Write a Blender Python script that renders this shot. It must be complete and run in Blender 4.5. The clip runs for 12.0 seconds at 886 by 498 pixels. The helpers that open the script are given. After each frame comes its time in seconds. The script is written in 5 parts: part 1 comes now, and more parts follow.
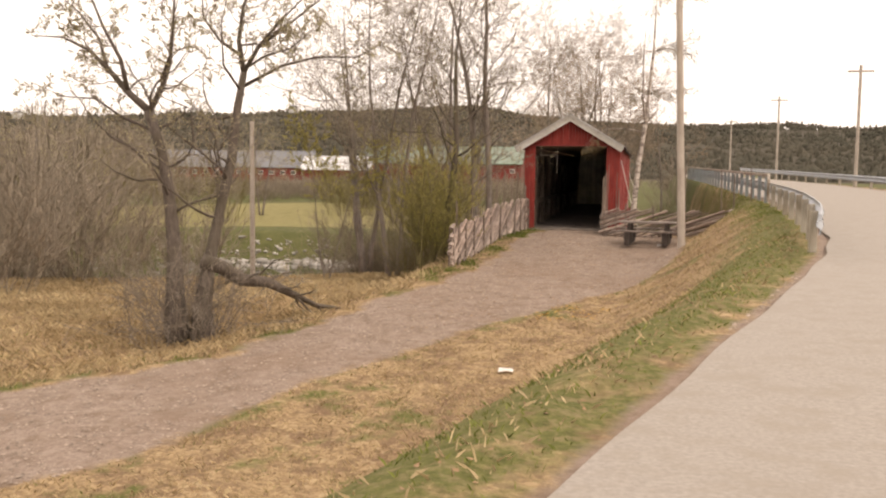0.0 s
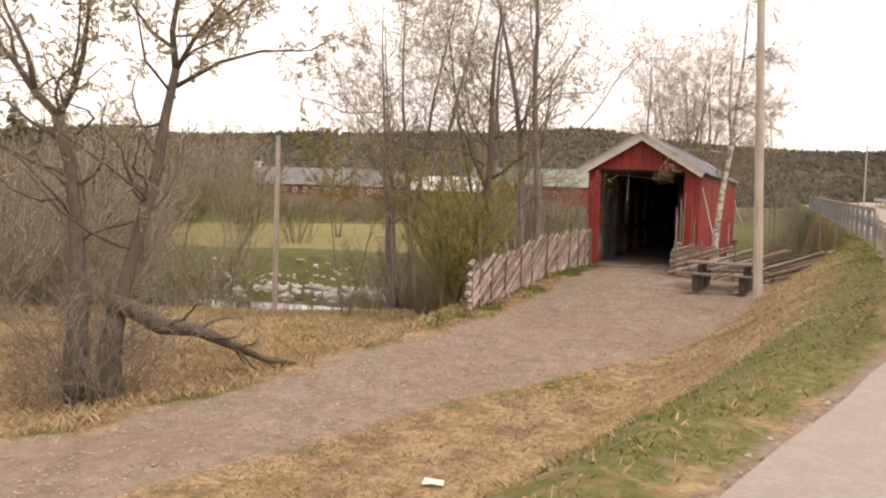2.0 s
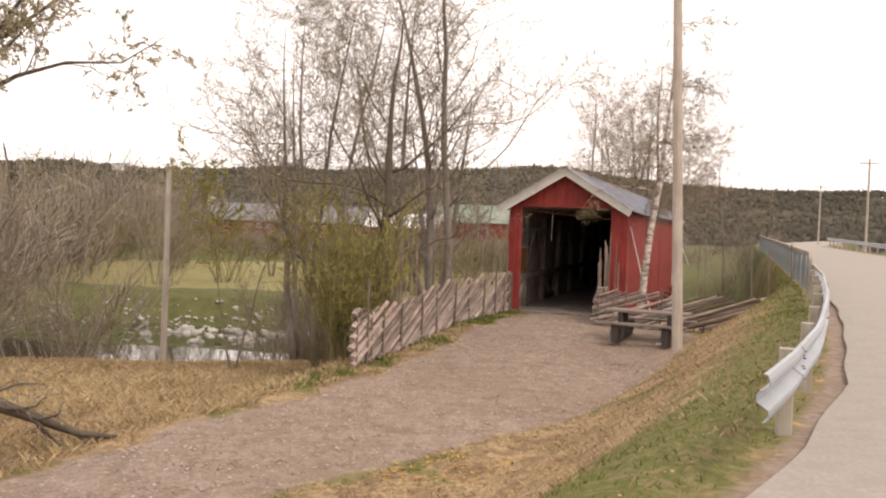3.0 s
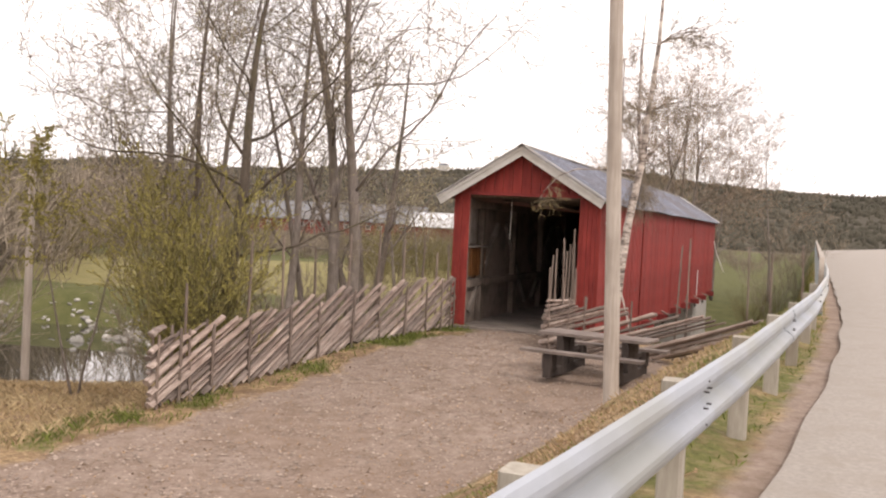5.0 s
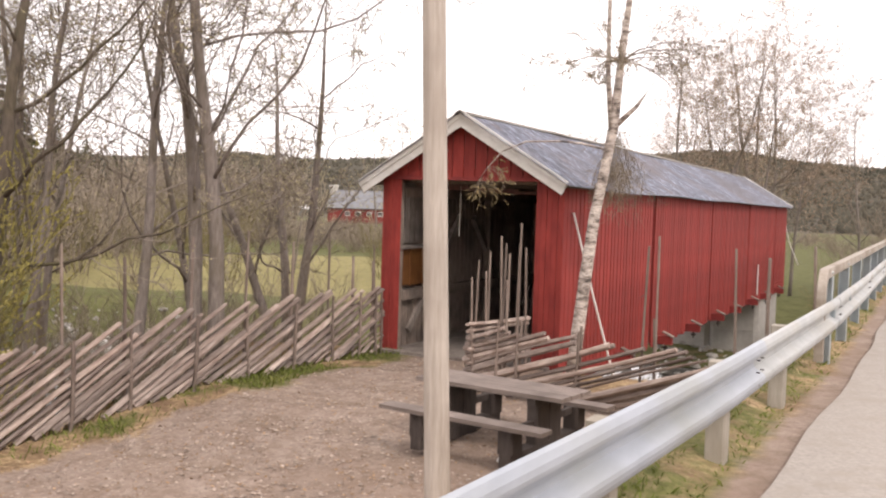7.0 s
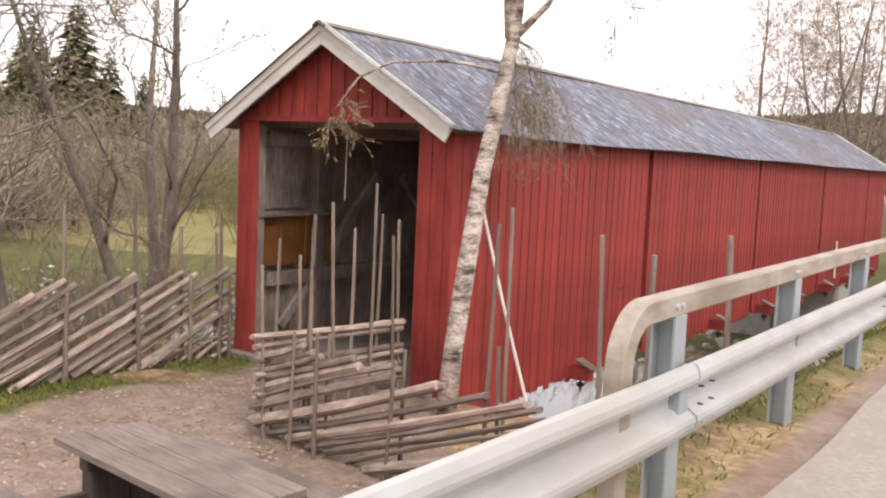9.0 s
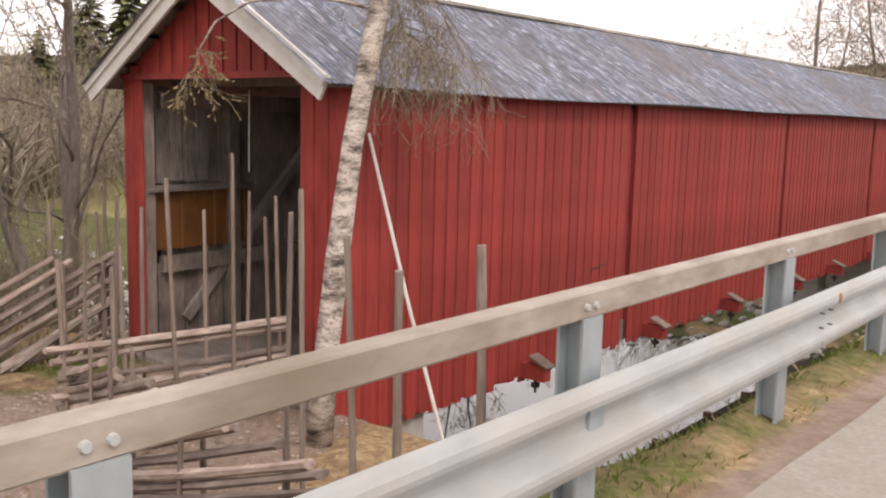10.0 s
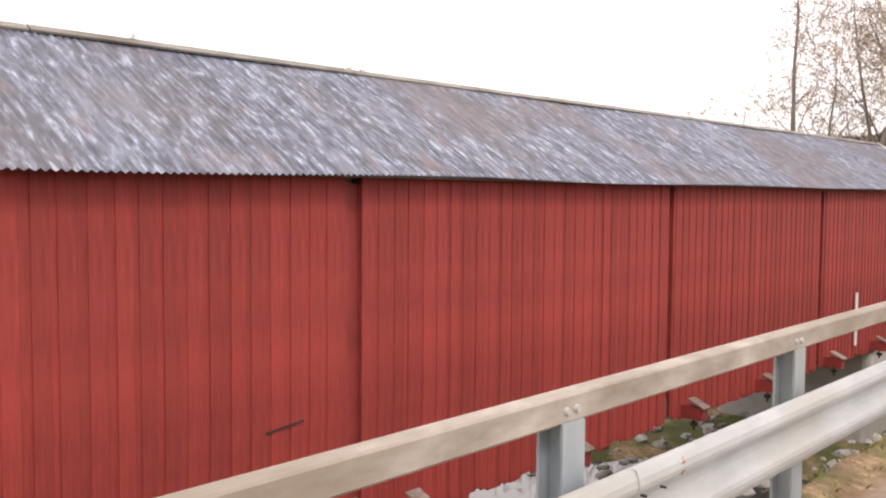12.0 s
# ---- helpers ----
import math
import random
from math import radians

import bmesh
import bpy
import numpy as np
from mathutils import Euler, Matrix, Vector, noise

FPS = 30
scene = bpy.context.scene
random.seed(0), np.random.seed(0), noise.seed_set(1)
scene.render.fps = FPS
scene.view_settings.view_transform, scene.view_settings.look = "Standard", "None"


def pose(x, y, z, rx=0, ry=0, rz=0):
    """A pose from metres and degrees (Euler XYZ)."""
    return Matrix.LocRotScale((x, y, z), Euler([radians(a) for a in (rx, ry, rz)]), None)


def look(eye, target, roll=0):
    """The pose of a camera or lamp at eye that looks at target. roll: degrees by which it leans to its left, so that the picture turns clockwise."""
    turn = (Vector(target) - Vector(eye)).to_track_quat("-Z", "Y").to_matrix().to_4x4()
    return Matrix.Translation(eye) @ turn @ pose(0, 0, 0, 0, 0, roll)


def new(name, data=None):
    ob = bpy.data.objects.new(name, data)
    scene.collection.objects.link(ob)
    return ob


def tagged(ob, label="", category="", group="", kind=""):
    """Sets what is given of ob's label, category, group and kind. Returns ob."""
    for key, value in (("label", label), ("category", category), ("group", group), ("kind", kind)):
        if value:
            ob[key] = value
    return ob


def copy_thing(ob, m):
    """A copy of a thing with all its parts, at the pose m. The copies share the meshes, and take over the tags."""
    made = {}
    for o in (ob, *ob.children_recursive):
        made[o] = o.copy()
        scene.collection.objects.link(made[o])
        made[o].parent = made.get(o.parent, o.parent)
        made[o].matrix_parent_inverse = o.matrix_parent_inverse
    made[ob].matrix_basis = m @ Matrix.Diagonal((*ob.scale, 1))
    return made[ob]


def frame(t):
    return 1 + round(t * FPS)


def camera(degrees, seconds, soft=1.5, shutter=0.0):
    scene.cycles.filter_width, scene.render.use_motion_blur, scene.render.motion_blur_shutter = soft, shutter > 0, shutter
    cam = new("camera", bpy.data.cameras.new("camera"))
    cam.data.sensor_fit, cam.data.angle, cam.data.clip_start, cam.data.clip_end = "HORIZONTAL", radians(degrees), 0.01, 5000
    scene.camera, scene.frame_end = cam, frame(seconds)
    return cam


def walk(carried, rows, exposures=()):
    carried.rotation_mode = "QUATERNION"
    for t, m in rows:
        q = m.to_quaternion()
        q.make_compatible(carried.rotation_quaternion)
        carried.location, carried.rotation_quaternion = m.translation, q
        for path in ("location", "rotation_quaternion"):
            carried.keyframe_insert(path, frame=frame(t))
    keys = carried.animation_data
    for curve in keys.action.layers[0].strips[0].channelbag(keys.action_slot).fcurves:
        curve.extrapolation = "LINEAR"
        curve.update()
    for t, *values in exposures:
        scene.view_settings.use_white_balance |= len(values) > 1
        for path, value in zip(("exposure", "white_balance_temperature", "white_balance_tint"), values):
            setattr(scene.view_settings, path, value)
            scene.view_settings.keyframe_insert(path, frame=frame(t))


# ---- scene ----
cam = camera(51.4, 12.0, 2.2)
PATH = [
    (0, (0.892, -2.628, 3.323), (0.473, -0.68, 3.144), 0.6),
    (0.5, (1.273, -1.47, 3.357), (0.76, 0.458, 3.211), 1.5),
    (1, (1.714, -0.233, 3.38), (1.182, 1.692, 3.282), 1.7),
    (1.5, (2.125, 1.166, 3.385), (1.578, 3.086, 3.272), 3.2),
    (2, (2.447, 2.63, 3.433), (1.77, 4.507, 3.295), 1.8),
    (2.5, (2.902, 4.225, 3.511), (2.294, 6.13, 3.452), 2.4),
    (3, (3.286, 5.774, 3.546), (2.675, 7.678, 3.49), 2.1),
    (5, (4.76, 12.785, 3.442), (4.014, 14.64, 3.384), 2.9),
    (5.5, (5.177, 14.63, 3.465), (4.357, 16.454, 3.422), 3.5),
    (6, (5.433, 16.135, 3.55), (4.568, 17.937, 3.468), 2.8),
    (6.5, (5.667, 17.62, 3.625), (4.706, 19.368, 3.495), 2.6),
    (7, (5.856, 19.249, 3.69), (4.912, 21.009, 3.597), 1.8),
    (8.8, (6.312, 24.915, 3.713), (5.188, 26.561, 3.553), 2.2),
    (9, (6.365, 25.527, 3.708), (5.214, 27.151, 3.522), 2.53),
    (9.5, (6.480, 26.944, 3.755), (5.246, 28.496, 3.498), 2.3),
    (10, (6.583, 28.396, 3.794), (5.316, 29.918, 3.516), 1.40),
    (10.5, (6.652, 29.903, 3.834), (5.377, 31.441, 3.740), 0.88),
    (11, (6.639, 31.544, 3.851), (5.316, 33.039, 3.729), 0.13),
    (11.5, (6.657, 33.041, 3.886), (5.318, 34.522, 3.768), 0.17),
    (12, (6.704, 34.549, 3.917), (5.356, 36.022, 3.798), 0.41),
]
walk(cam, [(t, look(eye, target, roll)) for t, eye, target, roll in PATH],
     [(0, 0.43, 7750, 19), (3, 0.42, 7250, 19), (5, 0.52, 6900, 19), (8.8, 0.78, 6750, 19), (9.5, 0.73, 6750, 19), (10, 0.55, 6800, 19), (10.5, 0.65, 6800, 19), (11, 0.62, 6850, 19), (11.5, 0.70, 6750, 19), (12, 0.73, 6750, 19)])

def seq(keys, v):
    """Straight line between keyed values (pairs), for numbers and arrays."""
    return np.interp(v, [k[0] for k in keys], [k[1] for k in keys])


# ---- world, sun, exposure ----
world = bpy.data.worlds.new("sky")
scene.world = world
world.use_nodes = True
wt = world.node_tree
wt.nodes.clear()
w_out = wt.nodes.new("ShaderNodeOutputWorld")
w_bg = wt.nodes.new("ShaderNodeBackground")
w_cloud = wt.nodes.new("ShaderNodeBackground")
w_mix = wt.nodes.new("ShaderNodeMixShader")
w_sky = wt.nodes.new("ShaderNodeTexSky")
w_sky.sky_type = "NISHITA"
w_sky.sun_disc = False
w_sky.sun_elevation = radians(48)
w_sky.sun_rotation = radians(115)
w_sky.dust_density = 4.0
w_sky.air_density = 1.2
w_bg.inputs["Strength"].default_value = 0.15
w_cloud.inputs["Color"].default_value = (1.0, 0.985, 0.965, 1)
w_cloud.inputs["Strength"].default_value = 1.1
w_co = wt.nodes.new("ShaderNodeTexCoord")
w_map = wt.nodes.new("ShaderNodeMapping")
w_map.inputs["Scale"].default_value = (1.0, 1.0, 2.2)
w_noise = wt.nodes.new("ShaderNodeTexNoise")
w_noise.inputs["Scale"].default_value = 2.6
w_noise.inputs["Detail"].default_value = 5.0
w_ramp = wt.nodes.new("ShaderNodeValToRGB")
w_ramp.color_ramp.elements[0].position = 0.28
w_ramp.color_ramp.elements[0].color = (0.72, 0.72, 0.72, 1)
w_ramp.color_ramp.elements[1].position = 0.46
w_ramp.color_ramp.elements[1].color = (1, 1, 1, 1)
wt.links.new(w_co.outputs["Generated"], w_map.inputs["Vector"])
wt.links.new(w_map.outputs["Vector"], w_noise.inputs["Vector"])
wt.links.new(w_noise.outputs["Fac"], w_ramp.inputs["Fac"])
wt.links.new(w_sky.outputs["Color"], w_bg.inputs["Color"])
wt.links.new(w_ramp.outputs["Color"], w_mix.inputs["Fac"])
wt.links.new(w_bg.outputs["Background"], w_mix.inputs[1])
wt.links.new(w_cloud.outputs["Background"], w_mix.inputs[2])
wt.links.new(w_mix.outputs["Shader"], w_out.inputs["Surface"])

sun = new("sun", bpy.data.lights.new("sun", "SUN"))
sun.data.energy = 1.1
sun.data.angle = radians(14)
sun.data.color = (1.0, 0.95, 0.88)
sun.matrix_world = look((25, -14, 32), (0, 0, 0))


# ---- materials ----
def nodes_of(name):
    m = bpy.data.materials.new(name)
    m.use_nodes = True
    t = m.node_tree
    return m, t, t.nodes["Principled BSDF"]


def noise_node(t, scale, detail=4.0, rough=0.55, coords=None, stretch=(1, 1, 1)):
    mp = t.nodes.new("ShaderNodeMapping")
    mp.inputs["Scale"].default_value = stretch
    if coords is None:
        co = t.nodes.new("ShaderNodeTexCoord")
        t.links.new(co.outputs["Object"], mp.inputs["Vector"])
    else:
        t.links.new(coords, mp.inputs["Vector"])
    n = t.nodes.new("ShaderNodeTexNoise")
    n.inputs["Scale"].default_value = scale
    n.inputs["Detail"].default_value = detail
    n.inputs["Roughness"].default_value = rough
    t.links.new(mp.outputs["Vector"], n.inputs["Vector"])
    return n.outputs["Fac"]


def ramp_node(t, fac, stops):
    r = t.nodes.new("ShaderNodeValToRGB")
    e = r.color_ramp.elements
    while len(e) < len(stops):
        e.new(0.5)
    for i, (p, c) in enumerate(stops):
        e[i].position = p
        e[i].color = (*c, 1) if len(c) == 3 else c
    t.links.new(fac, r.inputs["Fac"])
    return r.outputs["Color"]


def mix_node(t, fac, a, b, mode="MIX"):
    m = t.nodes.new("ShaderNodeMix")
    m.data_type = "RGBA"
    m.blend_type = mode
    for sock, v in ((m.inputs[0], fac), (m.inputs[6], a), (m.inputs[7], b)):
        if isinstance(v, (int, float)):
            sock.default_value = v
        elif isinstance(v, tuple):
            sock.default_value = (*v, 1)
        else:
            t.links.new(v, sock)
    return m.outputs[2]


def math_node(t, op, a, b=0.0, c=0.0):
    m = t.nodes.new("ShaderNodeMath")
    m.operation = op
    for sock, v in zip(m.inputs, (a, b, c)):
        if isinstance(v, (int, float)):
            sock.default_value = v
        else:
            t.links.new(v, sock)
    return m.outputs[0]


def bump_node(t, bsdf, height, strength, distance):
    b = t.nodes.new("ShaderNodeBump")
    b.inputs["Strength"].default_value = strength
    b.inputs["Distance"].default_value = distance
    t.links.new(height, b.inputs["Height"])
    t.links.new(b.outputs["Normal"], bsdf.inputs["Normal"])


def g3(v):
    return (v, v, v)


def plain(name, c1, c2, scale=8.0, rough=0.8, stretch=(1, 1, 1), metal=0.0, bump=0.4, dist=0.004, stain=None, piece=0.0, island=0.0, spec=None):
    """Two colours mixed by grain, coarse stains over it, a brightness that differs from piece to piece, fine relief."""
    m, t, b = nodes_of(name)
    grain = noise_node(t, scale, 6.0, 0.62, stretch=stretch)
    col = ramp_node(t, grain, [(0.3, c1), (0.7, c2)])
    if stain:
        big = noise_node(t, scale * 0.13, 3.0, 0.6)
        col = mix_node(t, ramp_node(t, big, [(0.45, g3(0)), (0.68, g3(0.75))]), col, stain)
    if piece:
        oi = t.nodes.new("ShaderNodeObjectInfo")
        col = mix_node(t, 1.0, col, ramp_node(t, oi.outputs["Random"], [(0.0, g3(1 - piece)), (1.0, g3(1 + piece))]), "MULTIPLY")
    if island:
        ge = t.nodes.new("ShaderNodeNewGeometry")
        col = mix_node(t, 1.0, col, ramp_node(t, ge.outputs["Random Per Island"], [(0.0, g3(1 - island)), (1.0, g3(1 + island))]), "MULTIPLY")
    t.links.new(col, b.inputs["Base Color"])
    b.inputs["Roughness"].default_value = rough
    b.inputs["Metallic"].default_value = metal
    if spec is not None:
        b.inputs["Specular IOR Level"].default_value = spec
    bump_node(t, b, grain, bump, dist)
    return m


M_RED = plain("red_barn_paint", (0.20, 0.0205, 0.0165), (0.335, 0.0430, 0.0325), 6, 0.75, (1.0, 4.0, 0.3), bump=0.4, dist=0.004, stain=(0.172, 0.0195, 0.0165), piece=0.15)
M_RED_FRAME = plain("red_painted_frame", (0.216, 0.0259, 0.023), (0.288, 0.0396, 0.0324), 9, 0.75, (3, 3, 0.6), stain=(0.158, 0.0216, 0.0202))
M_WHITE = plain("weathered_white_paint", (0.60, 0.59, 0.56), (0.76, 0.75, 0.72), 6, 0.7, (1, 2, 2), stain=(0.50, 0.475, 0.42))
M_GREYWOOD = plain("grey_weathered_wood", (0.18, 0.150, 0.13), (0.37, 0.325, 0.285), 9, 0.85, (3.0, 3.0, 0.5), bump=0.6, dist=0.006, stain=(0.108, 0.0874, 0.0749), piece=0.2)
M_DARKWOOD = plain("dark_old_boards", (0.155, 0.122, 0.10), (0.31, 0.25, 0.207), 9, 0.85, (3.0, 3.0, 0.5), bump=0.6, dist=0.006, stain=(0.0756, 0.0626, 0.054), piece=0.25)
M_RAILWOOD = plain("split_fence_wood", (0.150, 0.112, 0.094), (0.43, 0.357, 0.31), 14, 0.85, (1.6, 0.7, 1.6), bump=0.9, dist=0.008, stain=(0.165, 0.105, 0.080), piece=0.42)
M_POLEWOOD = plain("fence_pole_wood", (0.115, 0.085, 0.070), (0.30, 0.24, 0.20), 11, 0.85, (2, 2, 0.5), bump=0.7, dist=0.006, stain=(0.115, 0.0736, 0.0544), piece=0.25)
M_TABLE = plain("table_wood", (0.125, 0.098, 0.085), (0.245, 0.203, 0.178), 9, 0.8, (0.4, 4, 4), bump=0.6, dist=0.004, stain=(0.0768, 0.0608, 0.0512), piece=0.12)
# table wood darkened by colour for the shade beneath the top
M_TABLE_SHADED = plain("shaded_table_wood", (0.0352, 0.0269, 0.023), (0.0736, 0.0576, 0.0499), 9, 0.85, (3, 3, 0.5), stain=(0.0256, 0.0192, 0.0166))
M_POLE = plain("utility_pole_wood", (0.34, 0.295, 0.252), (0.52, 0.465, 0.41), 7, 0.85, (3, 3, 0.25), bump=0.6, dist=0.006, stain=(0.29, 0.245, 0.205))
M_POSTWOOD = plain("pale_post_wood", (0.269, 0.243, 0.198), (0.397, 0.365, 0.307), 9, 0.85, (3, 3, 0.5), stain=(0.23, 0.192, 0.141), piece=0.12)
M_STEEL = plain("galvanised_rail", (0.31, 0.34, 0.38), (0.41, 0.445, 0.49), 5, 0.48, (1, 0.4, 1), metal=0.25, bump=0.12, dist=0.003, stain=(0.30, 0.31, 0.285))
M_STEELPOST = plain("galvanised_post", (0.281, 0.328, 0.351), (0.39, 0.437, 0.46), 8, 0.5, (1, 1, 0.5), metal=0.35, bump=0.15, dist=0.003, stain=(0.328, 0.351, 0.328))
M_HANDRAIL = plain("dirty_handrail", (0.225, 0.185, 0.145), (0.43, 0.385, 0.33), 7, 0.6, (1, 0.5, 1.4), metal=0.1, bump=0.25, dist=0.003, stain=(0.205, 0.16, 0.115))
M_STEELDIRTY = plain("grimy_galvanised_rail", (0.34, 0.355, 0.355), (0.46, 0.475, 0.47), 6, 0.55, (1, 0.5, 1), metal=0.15, bump=0.2, dist=0.003, stain=(0.37, 0.355, 0.31))
M_RUST = plain("rust_stain", (0.23, 0.102, 0.0448), (0.333, 0.173, 0.0832), 18, 0.8)
M_BOLT = plain("dark_bolt", (0.0448, 0.0384, 0.0352), (0.0832, 0.0704, 0.064), 30, 0.6, metal=0.6)
M_NOTICE = plain("orange_brown_panel", (0.166, 0.064, 0.0179), (0.256, 0.112, 0.032), 8, 0.6, (2, 2, 0.4), stain=(0.128, 0.048, 0.0141), piece=0.1)
M_CONCRETE = plain("concrete", (0.36, 0.35, 0.325), (0.48, 0.465, 0.435), 5, 0.9, (1, 1, 1), bump=0.4, dist=0.01, stain=(0.30, 0.285, 0.255), piece=0.06)
M_STONE = plain("river_stone", (0.17, 0.163, 0.148), (0.37, 0.355, 0.328), 3.0, 0.85, bump=0.6, dist=0.02, stain=(0.20, 0.19, 0.155), island=0.35, piece=0.35)
M_BARK = plain("grey_bark", (0.125, 0.104, 0.090), (0.285, 0.245, 0.216), 9, 0.9, (2, 2, 0.5), bump=0.9, dist=0.02, stain=(0.128, 0.106, 0.0723))
M_RIDGE = plain("ridge_boards", (0.17, 0.16, 0.14), (0.30, 0.28, 0.25), 8, 0.85, (3, 0.5, 3), stain=(0.10, 0.085, 0.07))
M_MOSSBARK = plain("mossy_bark", (0.0544, 0.0416, 0.032), (0.131, 0.106, 0.08), 9, 0.95, (2, 2, 0.5), bump=0.9, dist=0.03, stain=(0.0864, 0.0768, 0.0288))
M_STEM = plain("dark_old_bark", (0.068, 0.053, 0.043), (0.165, 0.134, 0.112), 9, 0.95, (2, 2, 0.5), bump=0.9, dist=0.03, stain=(0.080, 0.066, 0.042))
M_TWIG = plain("bare_twigs", (0.14, 0.117, 0.092), (0.25, 0.21, 0.17), 5, 0.9, bump=0.2, island=0.3)
M_TWIG_BROWN = plain("brown_twigs", (0.16, 0.132, 0.098), (0.30, 0.25, 0.19), 5, 0.9, bump=0.2, island=0.35)
M_TWIG_OLIVE = plain("olive_twigs", (0.12, 0.104, 0.045), (0.215, 0.185, 0.082), 5, 0.9, bump=0.2, island=0.35)
M_BUD = plain("spring_buds", (0.281, 0.246, 0.128), (0.442, 0.391, 0.23), 6, 0.85, bump=0.1, island=0.3)
M_CATKIN = plain("brown_catkins", (0.17, 0.125, 0.055), (0.31, 0.235, 0.11), 6, 0.85, bump=0.1, island=0.35)
M_BUD_RED = plain("reddish_buds", (0.306, 0.204, 0.136), (0.468, 0.34, 0.238), 6, 0.85, bump=0.1, island=0.3)
M_WILLOW = plain("willow_leaves", (0.215, 0.19, 0.045), (0.36, 0.315, 0.088), 5, 0.8, bump=0.1, island=0.35)
M_DRYGRASS = plain("dry_grass", (0.31, 0.23, 0.128), (0.53, 0.425, 0.26), 0.5, 0.95, bump=0.1, stain=(0.26, 0.175, 0.10), island=0.3, spec=0.1)
M_GREENGRASS = plain("green_grass", (0.0864, 0.117, 0.0259), (0.208, 0.224, 0.0648), 2.5, 0.95, bump=0.1, island=0.35, spec=0.1)
M_LEAFLITTER = plain("leaf_litter", (0.205, 0.128, 0.0736), (0.358, 0.25, 0.16), 3, 0.95, bump=0.1, island=0.4, spec=0.1)
M_SPRUCE = plain("spruce_needles", (0.105, 0.110, 0.050), (0.20, 0.195, 0.092), 5, 0.9, bump=0.2, island=0.4)
M_WOODS = plain("far_woods", (0.058, 0.057, 0.044), (0.090, 0.080, 0.060), 0.012, 0.95, bump=0.0, island=0.15, spec=0.1)
M_PEBBLE = plain("gravel_pebble", (0.19, 0.148, 0.118), (0.42, 0.345, 0.29), 9, 0.9, bump=0.3, island=0.35, spec=0.2)
M_LITTER = plain("white_scrap", (0.595, 0.586, 0.561), (0.722, 0.714, 0.68), 20, 0.7)
M_BARNROOF = plain("grey_barn_roof", (0.128, 0.134, 0.147), (0.186, 0.192, 0.205), 1.2, 0.55, (0.3, 2, 2), stain=(0.154, 0.141, 0.134))
M_GREENROOF = plain("green_barn_roof", (0.141, 0.205, 0.154), (0.218, 0.282, 0.224), 1.2, 0.6, (0.3, 2, 2), stain=(0.23, 0.243, 0.211))
M_WHITEROOF = plain("pale_shed_roof", (0.578, 0.595, 0.612), (0.714, 0.722, 0.731), 1.2, 0.5, (0.3, 2, 2))
M_BARNRED = plain("barn_red_boards", (0.187, 0.0288, 0.0245), (0.259, 0.0446, 0.036), 2, 0.8, (4, 4, 0.4), stain=(0.158, 0.0288, 0.0252))
M_YELLOWFLOWER = plain("orange_leaves", (0.397, 0.205, 0.032), (0.499, 0.307, 0.064), 20, 0.8)

# roof sheets: bleached, rusty streaks down the slope; the palest hold painted glancing sheen
M_ROOF, rt, rb = nodes_of("corrugated_roof_sheet")
r_fine = noise_node(rt, 9.0, 5.0, 0.68, stretch=(0.42, 1.9, 0.42))
r_mid = noise_node(rt, 2.2, 4.0, 0.6, stretch=(0.3, 1.6, 0.3))
r_big = noise_node(rt, 0.5, 3.0, 0.5)
r_sheet = noise_node(rt, 2.2, 3.0, 0.6, stretch=(0.5, 1.0, 0.5))
r_col = ramp_node(rt, r_fine, [(0.36, (0.055, 0.060, 0.078)), (0.50, (0.112, 0.120, 0.154)), (0.58, (0.21, 0.232, 0.295)), (0.68, (0.44, 0.485, 0.585))])
r_col = mix_node(rt, ramp_node(rt, r_mid, [(0.50, g3(0)), (0.64, g3(0.45))]), r_col, (0.25, 0.272, 0.335))
r_col = mix_node(rt, ramp_node(rt, r_big, [(0.46, g3(0)), (0.66, g3(0.6))]), r_col, (0.125, 0.105, 0.105))
r_col = mix_node(rt, ramp_node(rt, r_sheet, [(0.56, g3(0)), (0.7, g3(0.5))]), r_col, (0.19, 0.135, 0.12))
rt.links.new(r_col, rb.inputs["Base Color"])
rb.inputs["Roughness"].default_value = 0.55
rb.inputs["Metallic"].default_value = 0.15
bump_node(rt, rb, r_fine, 0.3, 0.004)

# birch bark: white with dark scars, darker towards rough patches
M_BIRCH, bt, bb = nodes_of("birch_bark")
b_scar = noise_node(bt, 4.2, 5.0, 0.72, stretch=(0.8, 0.8, 2.2))
b_patch = noise_node(bt, 2.2, 4.0, 0.6)
b_col = ramp_node(bt, b_scar, [(0.36, (0.045, 0.037, 0.032)), (0.45, (0.30, 0.25, 0.215)), (0.57, (0.62, 0.55, 0.49))])
b_col = mix_node(bt, ramp_node(bt, b_patch, [(0.54, g3(0)), (0.68, g3(0.6))]), b_col, (0.102, 0.08, 0.0704))
b_fine = noise_node(bt, 26.0, 4.0, 0.7, stretch=(0.7, 0.7, 1.6))
b_col = mix_node(bt, ramp_node(bt, b_fine, [(0.54, g3(0)), (0.62, g3(0.65))]), b_col, (0.09, 0.07, 0.06))
bt.links.new(b_col, bb.inputs["Base Color"])
bb.inputs["Roughness"].default_value = 0.8
bump_node(bt, bb, b_scar, 0.4, 0.008)

